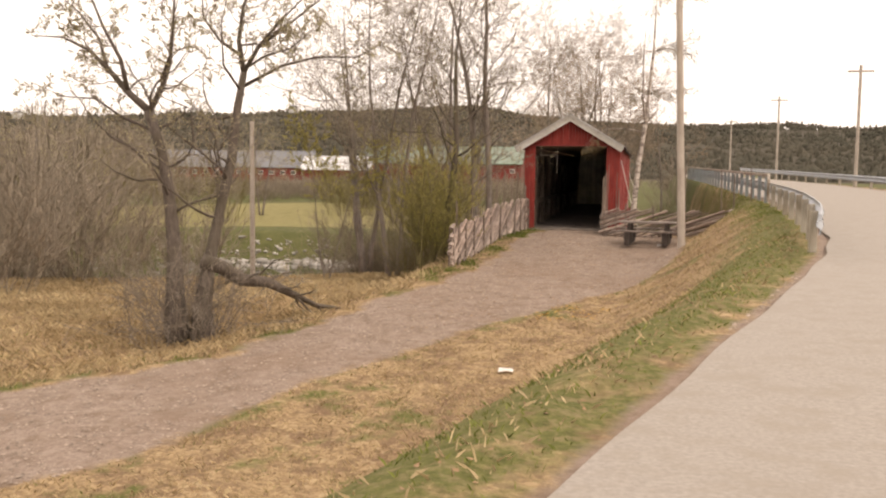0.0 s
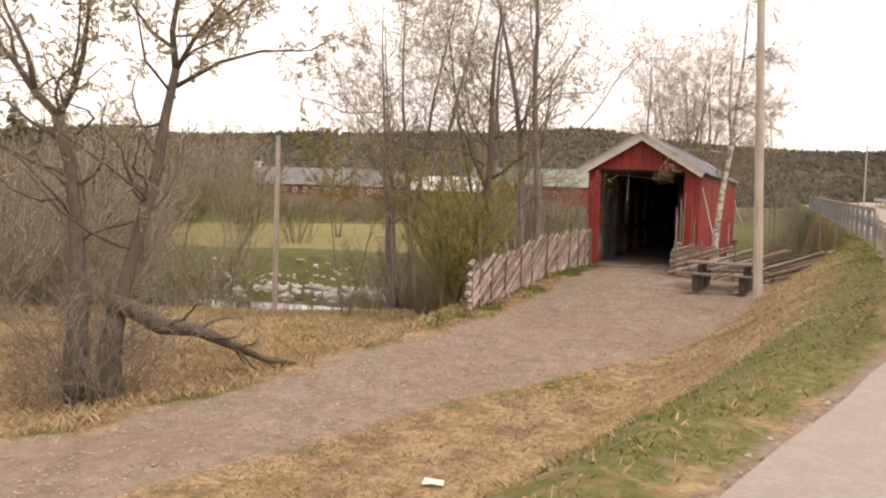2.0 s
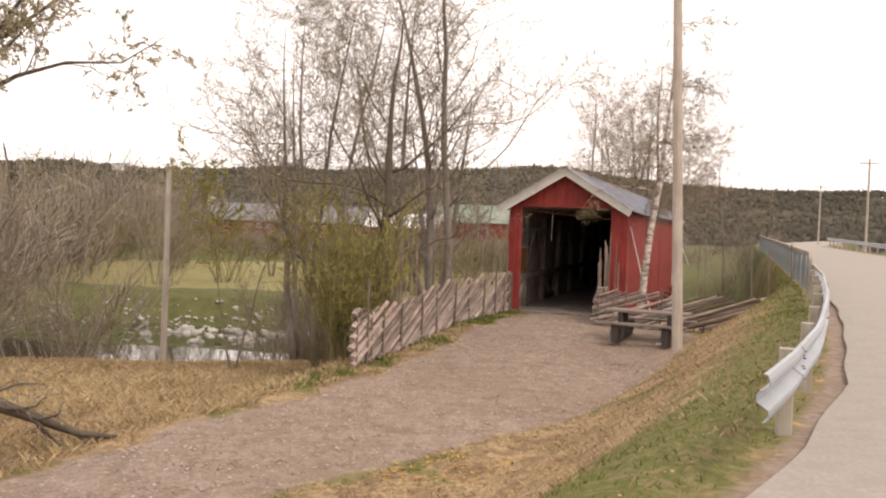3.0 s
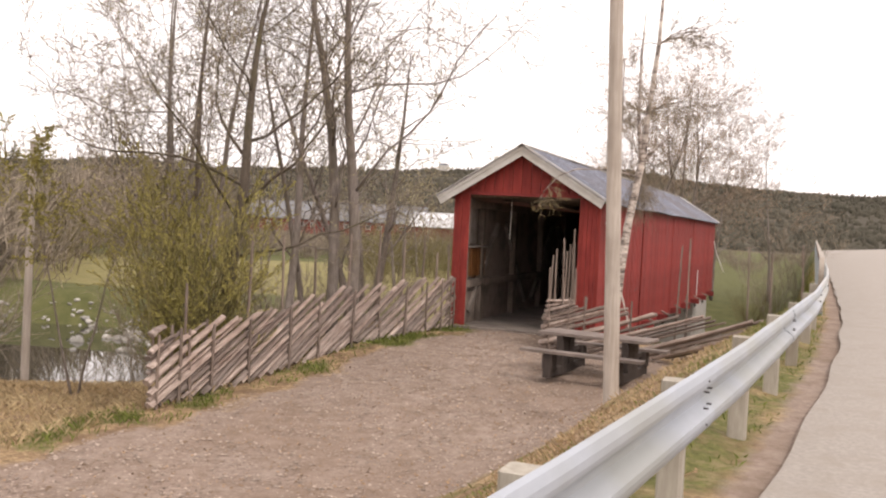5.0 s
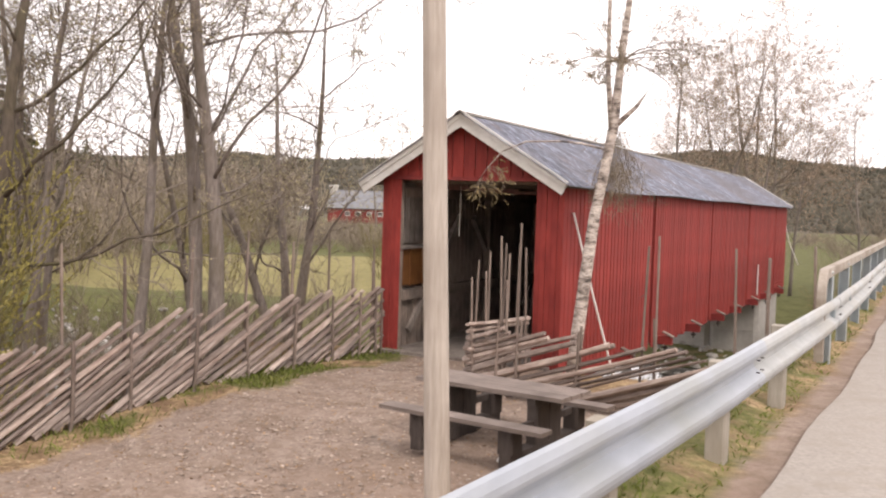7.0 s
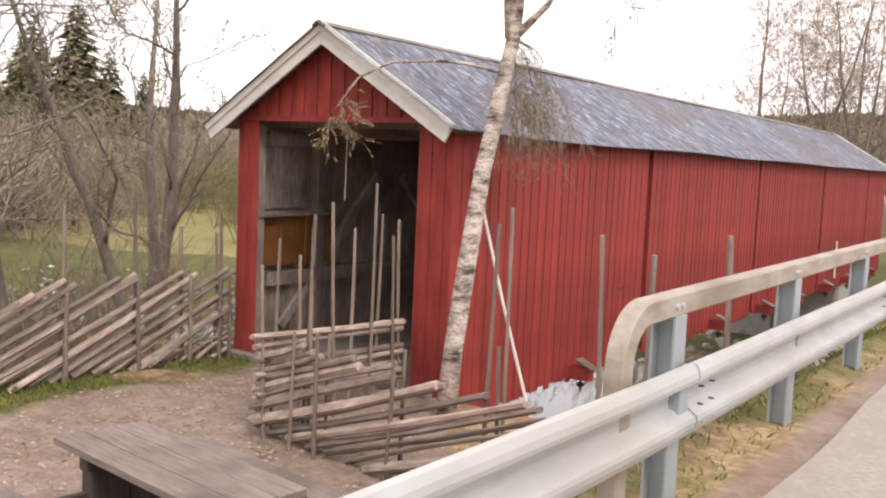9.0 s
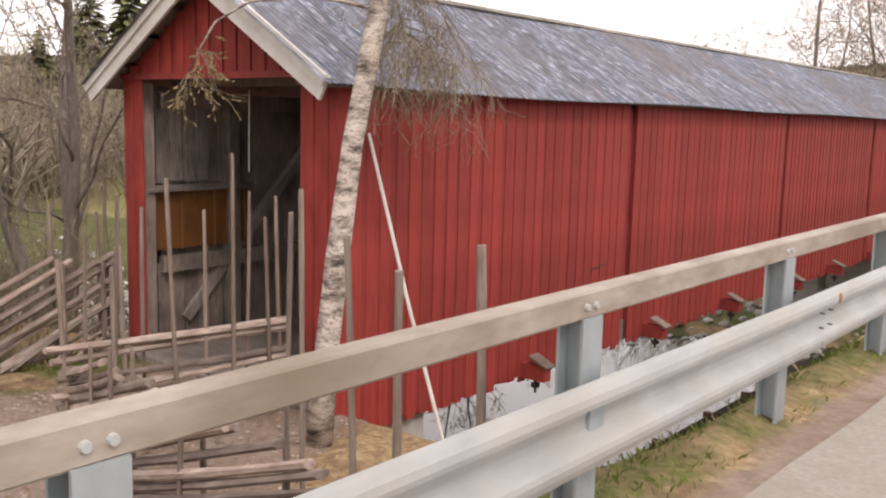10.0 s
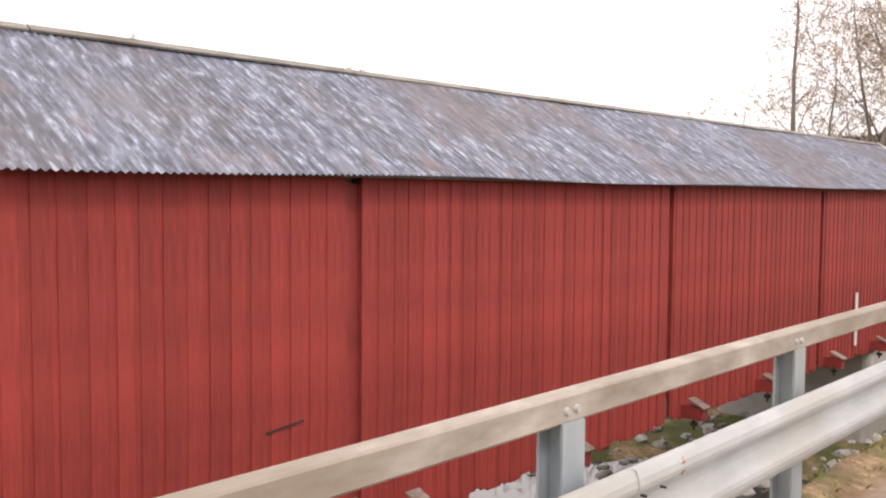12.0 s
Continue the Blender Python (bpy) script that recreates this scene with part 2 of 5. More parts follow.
# water: still and dark, small ripples
M_WATER, qt, qb = nodes_of("river_water")
q_rip = noise_node(qt, 3.0, 3.0, 0.5, stretch=(1.0, 0.5, 1.0))
q_col = ramp_node(qt, q_rip, [(0.3, (0.028, 0.027, 0.022)), (0.7, (0.042, 0.04, 0.032))])
qt.links.new(q_col, qb.inputs["Base Color"])
qb.inputs["Roughness"].default_value = 0.02
qb.inputs["IOR"].default_value = 1.33
qb.inputs["Specular IOR Level"].default_value = 1.0
qb.inputs["Coat Weight"].default_value = 0.4
qb.inputs["Coat Roughness"].default_value = 0.02
bump_node(qt, qb, q_rip, 0.03, 0.01)

# road: pale worn asphalt
M_ROAD = plain("worn_asphalt", (0.25, 0.225, 0.198), (0.35, 0.318, 0.283), 30, 0.9, bump=0.5, dist=0.006, stain=(0.27, 0.238, 0.2))

# ground: cover by what lies there (attributes), broken up by noise
M_GROUND, gt, gb = nodes_of("ground_cover")


def attr(name):
    a = gt.nodes.new("ShaderNodeAttribute")
    a.attribute_name = name
    return a.outputs["Fac"]


g_fine = noise_node(gt, 14.0, 6.0, 0.7)
g_mid = noise_node(gt, 1.7, 5.0, 0.62)
g_big = noise_node(gt, 0.28, 4.0, 0.6)
g_edge = noise_node(gt, 2.6, 5.0, 0.65)
g_dap = noise_node(gt, 4.0, 5.0, 0.65)
dry = ramp_node(gt, g_fine, [(0.28, (0.175, 0.120, 0.070)), (0.5, (0.345, 0.245, 0.138)), (0.72, (0.50, 0.378, 0.228))])
dry = mix_node(gt, ramp_node(gt, g_mid, [(0.44, g3(0)), (0.62, g3(0.75))]), dry, (0.16, 0.100, 0.064))
g_tuft = noise_node(gt, 7.5, 4.0, 0.7)
dry = mix_node(gt, ramp_node(gt, g_tuft, [(0.5, g3(0)), (0.62, g3(0.6))]), dry, (0.135, 0.090, 0.055))
dry = mix_node(gt, ramp_node(gt, g_tuft, [(0.32, g3(0.55)), (0.42, g3(0))]), dry, (0.51, 0.41, 0.255))
green = ramp_node(gt, g_fine, [(0.3, (0.070, 0.078, 0.024)), (0.7, (0.175, 0.172, 0.062))])
green = mix_node(gt, ramp_node(gt, g_tuft, [(0.5, g3(0)), (0.64, g3(0.7))]), green, (0.26, 0.205, 0.115))
gravel = ramp_node(gt, g_fine, [(0.25, (0.150, 0.115, 0.090)), (0.5, (0.262, 0.201, 0.163)), (0.75, (0.362, 0.286, 0.240))])
gravel = mix_node(gt, ramp_node(gt, g_mid, [(0.42, g3(0)), (0.66, g3(0.65))]), gravel, (0.190, 0.137, 0.099))
gravel = mix_node(gt, ramp_node(gt, g_dap, [(0.44, g3(0)), (0.70, g3(0.5))]), gravel, (0.40, 0.330, 0.278))
gravel = mix_node(gt, ramp_node(gt, g_big, [(0.48, g3(0)), (0.62, g3(0.4))]), gravel, (0.225, 0.160, 0.118))
yellow = ramp_node(gt, g_mid, [(0.3, (0.185, 0.166, 0.070)), (0.7, (0.27, 0.24, 0.112))])
meadow = ramp_node(gt, g_mid, [(0.3, (0.070, 0.078, 0.028)), (0.7, (0.130, 0.130, 0.054))])
woods = ramp_node(gt, g_big, [(0.3, (0.055, 0.050, 0.036)), (0.7, (0.082, 0.071, 0.052))])
mud = ramp_node(gt, g_fine, [(0.3, (0.0384, 0.032, 0.023)), (0.7, (0.0864, 0.0717, 0.0525))])


def cover(base, name, col, lo=0.42, hi=0.58, push=0.5):
    f = math_node(gt, "ADD", attr(name), math_node(gt, "MULTIPLY", math_node(gt, "SUBTRACT", g_edge, 0.5), push))
    mr = gt.nodes.new("ShaderNodeMapRange")
    mr.inputs["From Min"].default_value = lo
    mr.inputs["From Max"].default_value = hi
    gt.links.new(f, mr.inputs["Value"])
    return mix_node(gt, mr.outputs["Result"], base, col)


g_col = cover(dry, "green", green, 0.32, 0.62, 1.5)
g_col = cover(g_col, "meadow", meadow, 0.4, 0.6, 0.4)
g_col = cover(g_col, "yellow", yellow, 0.45, 0.55, 0.3)
g_col = cover(g_col, "mud", mud, 0.4, 0.6, 0.4)
g_col = cover(g_col, "gravel", gravel, 0.38, 0.62, 0.7)
g_col = cover(g_col, "woods", woods, 0.4, 0.6, 0.4)
gt.links.new(g_col, gb.inputs["Base Color"])
gb.inputs["Roughness"].default_value = 0.95
gb.inputs["Specular IOR Level"].default_value = 0.15
bump_node(gt, gb, g_fine, 0.8, 0.03)


# ---- mesh helpers ----
class Mesh:
    """Gathers vertices and faces; pieces are appended one after another."""

    def __init__(self):
        self.v, self.f, self.smooth = [], [], False

    def add(self, verts, faces):
        n = len(self.v)
        self.v.extend(verts)
        self.f.extend([tuple(n + i for i in f) for f in faces])
        return self

    def box(self, c, s, m=None, taper=1.0):
        """A block with centre c and size s, its long edges slightly broken; m turns it in place."""
        hx, hy, hz = s[0] / 2, s[1] / 2, s[2] / 2
        b = min(hx, hy, hz) * 0.22
        ring = []
        for z, k in ((-hz, 1.0), (hz, taper)):
            for x, y in ((-hx + b, -hy), (hx - b, -hy), (hx, -hy + b), (hx, hy - b), (hx - b, hy), (-hx + b, hy), (-hx, hy - b), (-hx, -hy + b)):
                ring.append(Vector((x * k, y * k, z)))
        if m is not None:
            ring = [m @ p for p in ring]
        c = Vector(c)
        faces = [tuple(reversed(range(8))), tuple(range(8, 16))] + [(i, (i + 1) % 8, 8 + (i + 1) % 8, 8 + i) for i in range(8)]
        return self.add([tuple(p + c) for p in ring], faces)

    def tube(self, pts, radii, sides=6, cap=True, wob=0.0, rng=None):
        """A round bar through pts with radii, optionally lumpy."""
        pts = [Vector(p) for p in pts]
        n, ring, up = len(pts), [], Vector((0.31, 0.17, 0.93))
        for i, p in enumerate(pts):
            d = (pts[min(i + 1, n - 1)] - pts[max(i - 1, 0)])
            d = d.normalized() if d.length > 1e-9 else Vector((0, 0, 1))
            if abs(d.dot(up)) > 0.95:
                up = Vector((0.9, 0.3, 0.1))
            a = d.cross(up).normalized()
            b = d.cross(a)
            for k in range(sides):
                t = 2 * math.pi * k / sides
                r = radii[i] * (1 + (rng.uniform(-wob, wob) if rng else 0))
                ring.append(tuple(p + a * (r * math.cos(t)) + b * (r * math.sin(t))))
        faces = [(i * sides + k, i * sides + (k + 1) % sides, (i + 1) * sides + (k + 1) % sides, (i + 1) * sides + k) for i in range(n - 1) for k in range(sides)]
        if cap:
            faces += [tuple(reversed(range(sides))), tuple(range((n - 1) * sides, n * sides))]
        return self.add(ring, faces)

    def data(self, name):
        me = bpy.data.meshes.new(name)
        me.from_pydata(self.v, [], self.f)
        me.update()
        if self.smooth:
            me.shade_smooth()
        return me


def part(name, mesh, material, parent=None, label="", loc=None, m=None):
    """Links a Mesh (or mesh data) as one object under a thing or a part."""
    me = mesh.data(name) if isinstance(mesh, Mesh) else mesh
    if not me.materials:
        me.materials.append(material)
    ob = new(name, me)
    if parent is not None:
        ob.parent = parent
    if m is not None:
        ob.matrix_basis = m
    elif loc is not None:
        ob.location = loc
    if label:
        ob["label"] = label
    return ob


def thing(name, label, category, loc=(0, 0, 0), group="", kind=""):
    e = new(name)
    e.location = loc
    return tagged(e, label, category, group, kind)


# ---- lie of the land ----
EDGE = ((-200, -95), (-60, -26), (-20, -7.2), (-6, -1.9), (1.6, 0.58), (4.7, 1.45), (8, 2.46), (13, 3.8), (16, 4.4), (20.7, 4.85), (24, 5.08), (29, 5.25), (40, 5.28), (120, 5.28), (400, 40), (3000, 300))
ROADZ = ((-200, 0.5), (-60, 1.5), (-5, 1.8), (3, 1.86), (8, 1.95), (12, 1.98), (17, 2.08), (25, 2.22), (30, 2.27), (60, 2.45), (3000, 2.45))
LOT = ((-60, -1.4), (-5, -0.75), (0, -0.65), (8, -0.45), (13, -0.25), (18, -0.05), (24.4, 0.28), (27.7, 0.54), (30, 0.75), (33, 0.83), (34.7, 0.80), (36, 0.2), (38, -0.9), (40, -1.7), (3000, -1.7))
NEAR_SHORE = ((-300, -40), (-60, 14), (-20, 29.8), (-14, 32), (-7, 36), (-4, 39.4), (-0.4, 39.2), (0.7, 38.7), (4, 37.8), (400, 60))
FAR_SHORE = ((-300, -15), (-60, 33), (-24, 45), (-15, 45.5), (-9, 47.8), (-3, 52), (5, 54.5), (400, 80))
TRACK_L = ((-10, -26), (0, -20), (6, -14), (10.5, -9.6), (13.2, -6.8), (17.3, -5.8), (24.3, -4.5), (30, -3.9), (34, -3.4), (36, -3.3))
TRACK_R = ((-10, -17), (0, -12), (4.5, -8.8), (7.5, -5.7), (11.3, -4.6), (14, -3.5), (17, -2.3), (20, -0.6), (22.5, 1.0), (25, 2.0), (28, 2.3), (32, 2.2), (33.5, 0.8), (36, -0.3))
RIDGE = ((-180, 42), (-90, 40), (-40, 36), (-6, 38), (12, 52), (22, 52), (30, 46), (36, 40), (46, 36), (58, 44), (90, 44), (180, 42))


def smooth(a, b, v):
    t = np.clip((v - a) / (b - a), 0, 1)
    return t * t * (3 - 2 * t)


def wave(x, y, s):
    return np.sin(x * 1.31 / s + 0.7 * np.sin(y * 0.91 / s)) * np.cos(y * 1.17 / s + 0.9 * np.sin(x * 0.73 / s))


def height(x, y):
    """Height of the ground at x, y (arrays or numbers)."""
    x, y = np.asarray(x, float), np.asarray(y, float)
    d = np.hypot(x, y - 15)
    az = np.degrees(np.arctan2(-x, y))
    low = seq(LOT, y) + 0.035 * np.clip(x + 4.5, -12, 0) + 0.03 * wave(x, y, 1.1)
    ns, fs = seq(NEAR_SHORE, x), seq(FAR_SHORE, x)
    far = -0.55 + 0.6 * smooth(5, 60, y - fs) + 0.2 * smooth(12, 24, y - fs) * smooth(48, 26, y - fs) + 0.15 * wave(x, y, 7)
    bank = seq(((-1.5, -2.8), (0.0, -1.85), (1.0, -1.45), (2.0, -1.15), (3.5, -0.98), (5.0, -0.76), (8.0, -0.68), (13.0, -0.56), (30.0, -0.6)), ns - y) + 0.05 * wave(x, y, 1.7)
    off = smooth(0.15, 2.6, seq(TRACK_L, y) - 0.25 - x) * (y < 34.4) + (y >= 34.4) * smooth(-1.8, 0.6, y - ns)
    low = low * (1 - off) + np.minimum(bank, low) * off
    near_bank = smooth(-1.2, 1.4, y - ns)
    far_bank = smooth(-1.6, 2.6, y - fs)
    plain_low = low * (1 - near_bank) + (-2.8) * near_bank
    plain_low = np.where(y > (ns + fs) / 2, -2.8 * (1 - far_bank) + far * far_bank, plain_low)
    plain_low = np.where((x > 6) & (y > ns - 4), np.minimum(plain_low, 0.6), plain_low)
    beach = seq(((-1.8, -2.8), (0.0, -2.05), (1.5, -1.8), (9.0, -1.3), (16.0, -0.5)), y - fs) + 0.08 * wave(x, y, 1.9)
    low_shore = smooth(-15, -9, x) * smooth(20, 12, y - fs) * (y > (ns + fs) / 2)
    plain_low = plain_low * (1 - low_shore) + np.minimum(beach, plain_low) * low_shore
    ex, rz = seq(EDGE, y), seq(ROADZ, y)
    w = seq(((0, 4.2), (18, 4.2), (26, 4.1), (29, 3.1), (31, 2.4), (33, 1.3), (60, 1.3)), y)
    left = smooth(0, 1, np.clip((ex - 0.45 - x) / w, 0, 1))
    right = smooth(0, 1, np.clip((x - ex - 8.2) / 4.0, 0, 1))
    side = np.maximum(left, right)
    z = rz * (1 - side) + plain_low * side
    z = np.where((left < 0.001) & (right < 0.001), rz - 0.05, z)
    hill = smooth(230, 900, d) * (seq(RIDGE, az) + 5 * wave(x, y, 90) + 3 * wave(x, y, 37))
    return z * (1 - smooth(250, 500, d)) + hill


def axis(lo, hi, step, out_lo, out_hi, grow=1.16):
    a = list(np.arange(lo, hi + 1e-6, step))
    s, v = step, lo
    while v > out_lo:
        s *= grow
        v -= s
        a.insert(0, v)
    s, v = step, hi
    while v < out_hi:
        s *= grow
        v += s
        a.append(v)
    return np.array(a)


xs = axis(-17, 9, 0.22, -3200, 3200)
ys = axis(-2, 56, 0.24, -3200, 3200)
gx, gy = np.meshgrid(xs, ys)
gz = height(gx, gy)
near = np.hypot(gx + 2, gy - 20) < 45
rough = np.array([[noise.noise(Vector((x * 1.9, y * 1.9, 0))) for x in xs] for y in ys])
off_road = (gx < seq(EDGE, gy) - 0.3) | (gx > seq(EDGE, gy) + 8)
gz = gz + np.where(near & off_road, rough * 0.045, 0)
nx, ny = len(xs), len(ys)
idx = np.arange(nx * ny).reshape(ny, nx)
quads = np.stack([idx[:-1, :-1], idx[:-1, 1:], idx[1:, 1:], idx[1:, :-1]], -1).reshape(-1, 4)
me = bpy.data.meshes.new("ground")
me.from_pydata(np.stack([gx, gy, gz], -1).reshape(-1, 3).tolist(), [], quads.tolist())
me.shade_smooth()


def soft_band(v, a, b, s):
    return np.clip(0.5 + np.minimum(v - a, b - v) / s, 0, 1)


def masks(x, y):
    ex = seq(EDGE, y)
    ns, fs = seq(NEAR_SHORE, x), seq(FAR_SHORE, x)
    track = soft_band(x, seq(TRACK_L, y) + 0.6 * smooth(19, 23, y) + 0.25 * wave(x, y, 0.5), seq(TRACK_R, y), 1.1) * (y < 36.5) * (y > -12)
    shoulder = soft_band(x, ex - seq(((0, 0.12), (12, 0.15), (18, 0.22)), y), ex + 0.8, 0.5) * (y < 60)
    rshoulder = soft_band(x, ex + 6.6, ex + 8.0, 0.7)
    grav = np.maximum(track, np.maximum(shoulder, rshoulder))
    patch = 0.5 + 0.32 * wave(x, y, 0.62) + 0.24 * wave(x + 3, y, 0.29) + 0.2 * wave(x, y + 5, 1.7)
    grn = (0.62 + 0.5 * patch) * seq(((0, 1.0), (24, 1.0), (28, 0.8)), y) * soft_band(x, ex - seq(((0, 2.7), (14, 2.4), (22, 1.6)), y), ex - 0.1, 1.8) * (y < 60)
    grn = np.maximum(grn, 0.62 * np.clip(patch * 1.8 - 0.85, 0, 1) * (x > seq(TRACK_R, y) - 0.3) * (x < ex))
    grn = np.maximum(grn, (0.8 + 0.5 * smooth(29, 32, y)) * np.clip(1.5 * patch - 0.25 + 0.4 * smooth(29, 32, y), 0, 1.1) * soft_band(x, seq(TRACK_L, y) - 0.8, seq(TRACK_L, y) + 0.55 + 0.7 * smooth(29, 32, y), 0.7) * (y < 36.5))
    grn = np.maximum(grn, 0.75 * patch * soft_band(x, seq(TRACK_R, y) - 0.3, seq(TRACK_R, y) + 0.7, 0.8) * (y < 26))
    grn = np.maximum(grn, 0.42 * np.clip(1.6 - np.hypot(x + 14, y - 9) / 5, 0, 1) * (0.5 + patch))
    far = y > fs - 1.3
    d = np.hypot(x, y - 15)
    mead = np.where(far & (d < 240), 1.0, 0.0) * (1 - (0.75 - 0.6 * patch) * smooth(-13, -9, x) * smooth(14, 8, y - fs))
    yel = np.where(far, soft_band(y - fs + 1.5 * wave(x, y, 3.1), 6.5, 30, 3.0), 0) * (x < -7) * (x > -60)
    mud = np.clip(soft_band(y, ns - 0.3, fs - 1.2, 0.8), 0, 1) * (x < ex - 1.7)
    wd = smooth(200, 260, d)
    return dict(gravel=grav, green=grn, meadow=mead, yellow=yel, mud=mud, woods=wd)


for key, val in masks(gx, gy).items():
    a = me.attributes.new(key, "FLOAT", "POINT")
    a.data.foreach_set("value", np.asarray(val, float).reshape(-1))
me.materials.append(M_GROUND)
tagged(new("ground", me), "rough ground of dry grass, gravel track and meadow", "ground", kind="structure")

# road: a strip a hand's breadth proud of the ground
road_m = Mesh()
ry = list(np.arange(-70, 60, 0.5)) + list(np.arange(60, 420, 4.0))
for y in ry:
    e, z = float(seq(EDGE, y)), float(seq(ROADZ, y))
    for k in range(8):
        road_m.v.append((e + 7.0 * k / 7 + (0.02 * math.sin(y * 2.1) if k in (0, 7) else 0), y, z + 0.03 * math.sin(math.pi * k / 7)))
for i in range(len(ry) - 1):
    for k in range(7):
        a = i * 8 + k
        road_m.f.append((a, a + 1, a + 9, a + 8))
road_m.smooth = True
tagged(part("road", road_m, M_ROAD), "pale worn asphalt country road with gravel edges", "road", kind="structure")

# river surface
wm = Mesh()
wx = list(np.arange(-200, 60, 4.0))
for x in wx:
    a, b = float(seq(NEAR_SHORE, x)) - 4, float(seq(FAR_SHORE, x)) + 4
    wm.v += [(x, a, -1.95), (x, b, -1.95)]
wm.f = [(2 * i, 2 * i + 2, 2 * i + 3, 2 * i + 1) for i in range(len(wx) - 1)]
tagged(part("water", wm, M_WATER), "dark still river water with small ripples", "river", kind="structure")


def gz_at(x, y):
    return float(height(x, y))


# ---- covered bridge ----
BX, BW, BY0, BY1 = -1.965, 1.965, 34.65, 61.95    # axis, half width, front and far wall
HALF = {1: 1.965, -1: 1.80}    # road side, upstream side
WALL_TOP, WALL_LOW, RIDGE_Z, FLOOR_Z = 4.04, 0.52, 5.42, 0.86
SEAMS = (40.62, 46.87, 52.86, 58.9)
rng = random.Random(11)
bridge = thing("covered_bridge", "long red wooden covered bridge with a grey corrugated roof", "bridge", (BX, BY0, FLOOR_Z))


def bpart(name, mesh, mat, label="", parent=None):
    """A part of the bridge, given in world metres."""
    p = parent or bridge
    mesh.v = [(x - BX, y - BY0, z - FLOOR_Z) for x, y, z in mesh.v]
    return part(name, mesh, mat, p, label)


# roof: wavy sheets on both slopes
SLOPE_X, PITCH = 2.19, 0.603
for side in (1, -1):
    m = Mesh()
    pitch_len = 0.076
    n = int((BY1 - BY0 + 0.75) / (pitch_len / 4))
    rows = 6
    for i in range(n + 1):
        y = BY0 - 0.36 + i * pitch_len / 4
        for j in range(rows + 1):
            u = j / rows
            lap = 0.006 if j in (2, 4) else 0
            zz = RIDGE_Z - u * SLOPE_X * PITCH + 0.012 * math.sin(2 * math.pi * i / 4) + lap + 0.012 * math.sin(y * 0.9 + 2 * u) - (0.02 * abs(math.sin(y * 0.37)) if j == rows else 0)
            m.v.append((BX + side * u * SLOPE_X, y, zz))
    for i in range(n):
        for j in range(rows):
            a = i * (rows + 1) + j
            q = (a, a + 1, a + rows + 2, a + rows + 1)
            m.f.append(q if side < 0 else tuple(reversed(q)))
    m.smooth = True
    bpart("roof_sheet", m, M_ROOF, "streaked blue-grey corrugated sheet roof")
    # boards under the sheets and eave purlin
    m = Mesh()
    a = math.atan(PITCH)
    for k in range(4):
        u = (k + 0.6) / 4.2
        m.box((BX + side * u * SLOPE_X, (BY0 + BY1) / 2, RIDGE_Z - 0.075 - u * SLOPE_X * PITCH), (0.5, BY1 - BY0 + 0.5, 0.03), Matrix.Rotation(side * a, 3, "Y"))
    bpart("roof_deck", m, M_DARKWOOD)
for k in range(7):
    y0, y1 = BY0 - 0.38 + k * 4.02, BY0 - 0.38 + (k + 1) * 4.02
    for side in (1, -1):
        m = Mesh().box((BX + side * 0.045, (y0 + y1) / 2, RIDGE_Z - 0.002 + 0.004 * (k % 2)), (0.115, 4.0, 0.024), Matrix.Rotation(side * math.atan(0.62), 3, "Y"))
        bpart("ridge_board", m, M_RIDGE, "pale weathered ridge board")

# white bargeboards, two boards a side, at both ends
def slanted_board(side, y, thick, top, depth):
    """A board along the gable slope: plumb cut at the ridge, square cut at the eave."""
    x1 = 2.14 if side > 0 else 2.21
    n = Vector((PITCH, 1)).normalized()
    v = depth / n.y
    sec = [(0, top), (x1, top - PITCH * x1), (x1 - n.x * depth, top - PITCH * x1 - n.y * depth), (0, top - v)]
    m = Mesh()
    for yy in (y - thick / 2, y + thick / 2):
        m.v += [(BX + side * a, yy, b) for a, b in sec]
    m.f = [(0, 1, 2, 3), (7, 6, 5, 4)] + [(k, 4 + k, 4 + (k + 1) % 4, (k + 1) % 4) for k in range(4)]
    return m


for y, out in ((BY0 - 0.27, -1), (BY1 + 0.36, 1)):
    for side in (1, -1):
        board = bpart("bargeboard", slanted_board(side, y + side * 0.001, 0.035, RIDGE_Z + 0.03, 0.245), M_WHITE, "weathered white painted gable board")
        bpart("cover_board", slanted_board(side, y + out * 0.032 + side * 0.001, 0.028, RIDGE_Z + 0.05, 0.125), M_WHITE, "", board)

# long walls: upright lapped boards, one by one on the road side
board_step = 0.108


def wall_board(w, h, t):
    b = Mesh()
    b.box((0, 0, h / 2), (t, w, h))
    return b.data("wall_board")


shapes = [wall_board(w, WALL_TOP - WALL_LOW + dh, t) for w, dh, t in ((0.145, 0.13, 0.024), (0.138, 0.14, 0.026), (0.150, 0.12, 0.022), (0.142, 0.15, 0.025))]
for s in shapes:
    s.materials.append(M_RED)
backing = Mesh().box((BX + BW - 0.078, (BY0 + BY1) / 2, (WALL_TOP + WALL_LOW) / 2 + 0.03), (0.03, BY1 - BY0 - 0.02, WALL_TOP - WALL_LOW - 0.12))
wall_r = bpart("side_wall", backing, M_RED_FRAME, "red board wall facing the road")
for ya, yb in zip((BY0,) + SEAMS, SEAMS + (BY1,)):
    bpart("backing_panel", Mesh().box((BX + BW - 0.052, (ya + yb) / 2, (WALL_TOP + WALL_LOW) / 2 + 0.03), (0.026, yb - ya - 0.13, WALL_TOP - WALL_LOW - 0.12)), M_RED_FRAME, "", wall_r)
y, k = BY0 + 0.07, 0
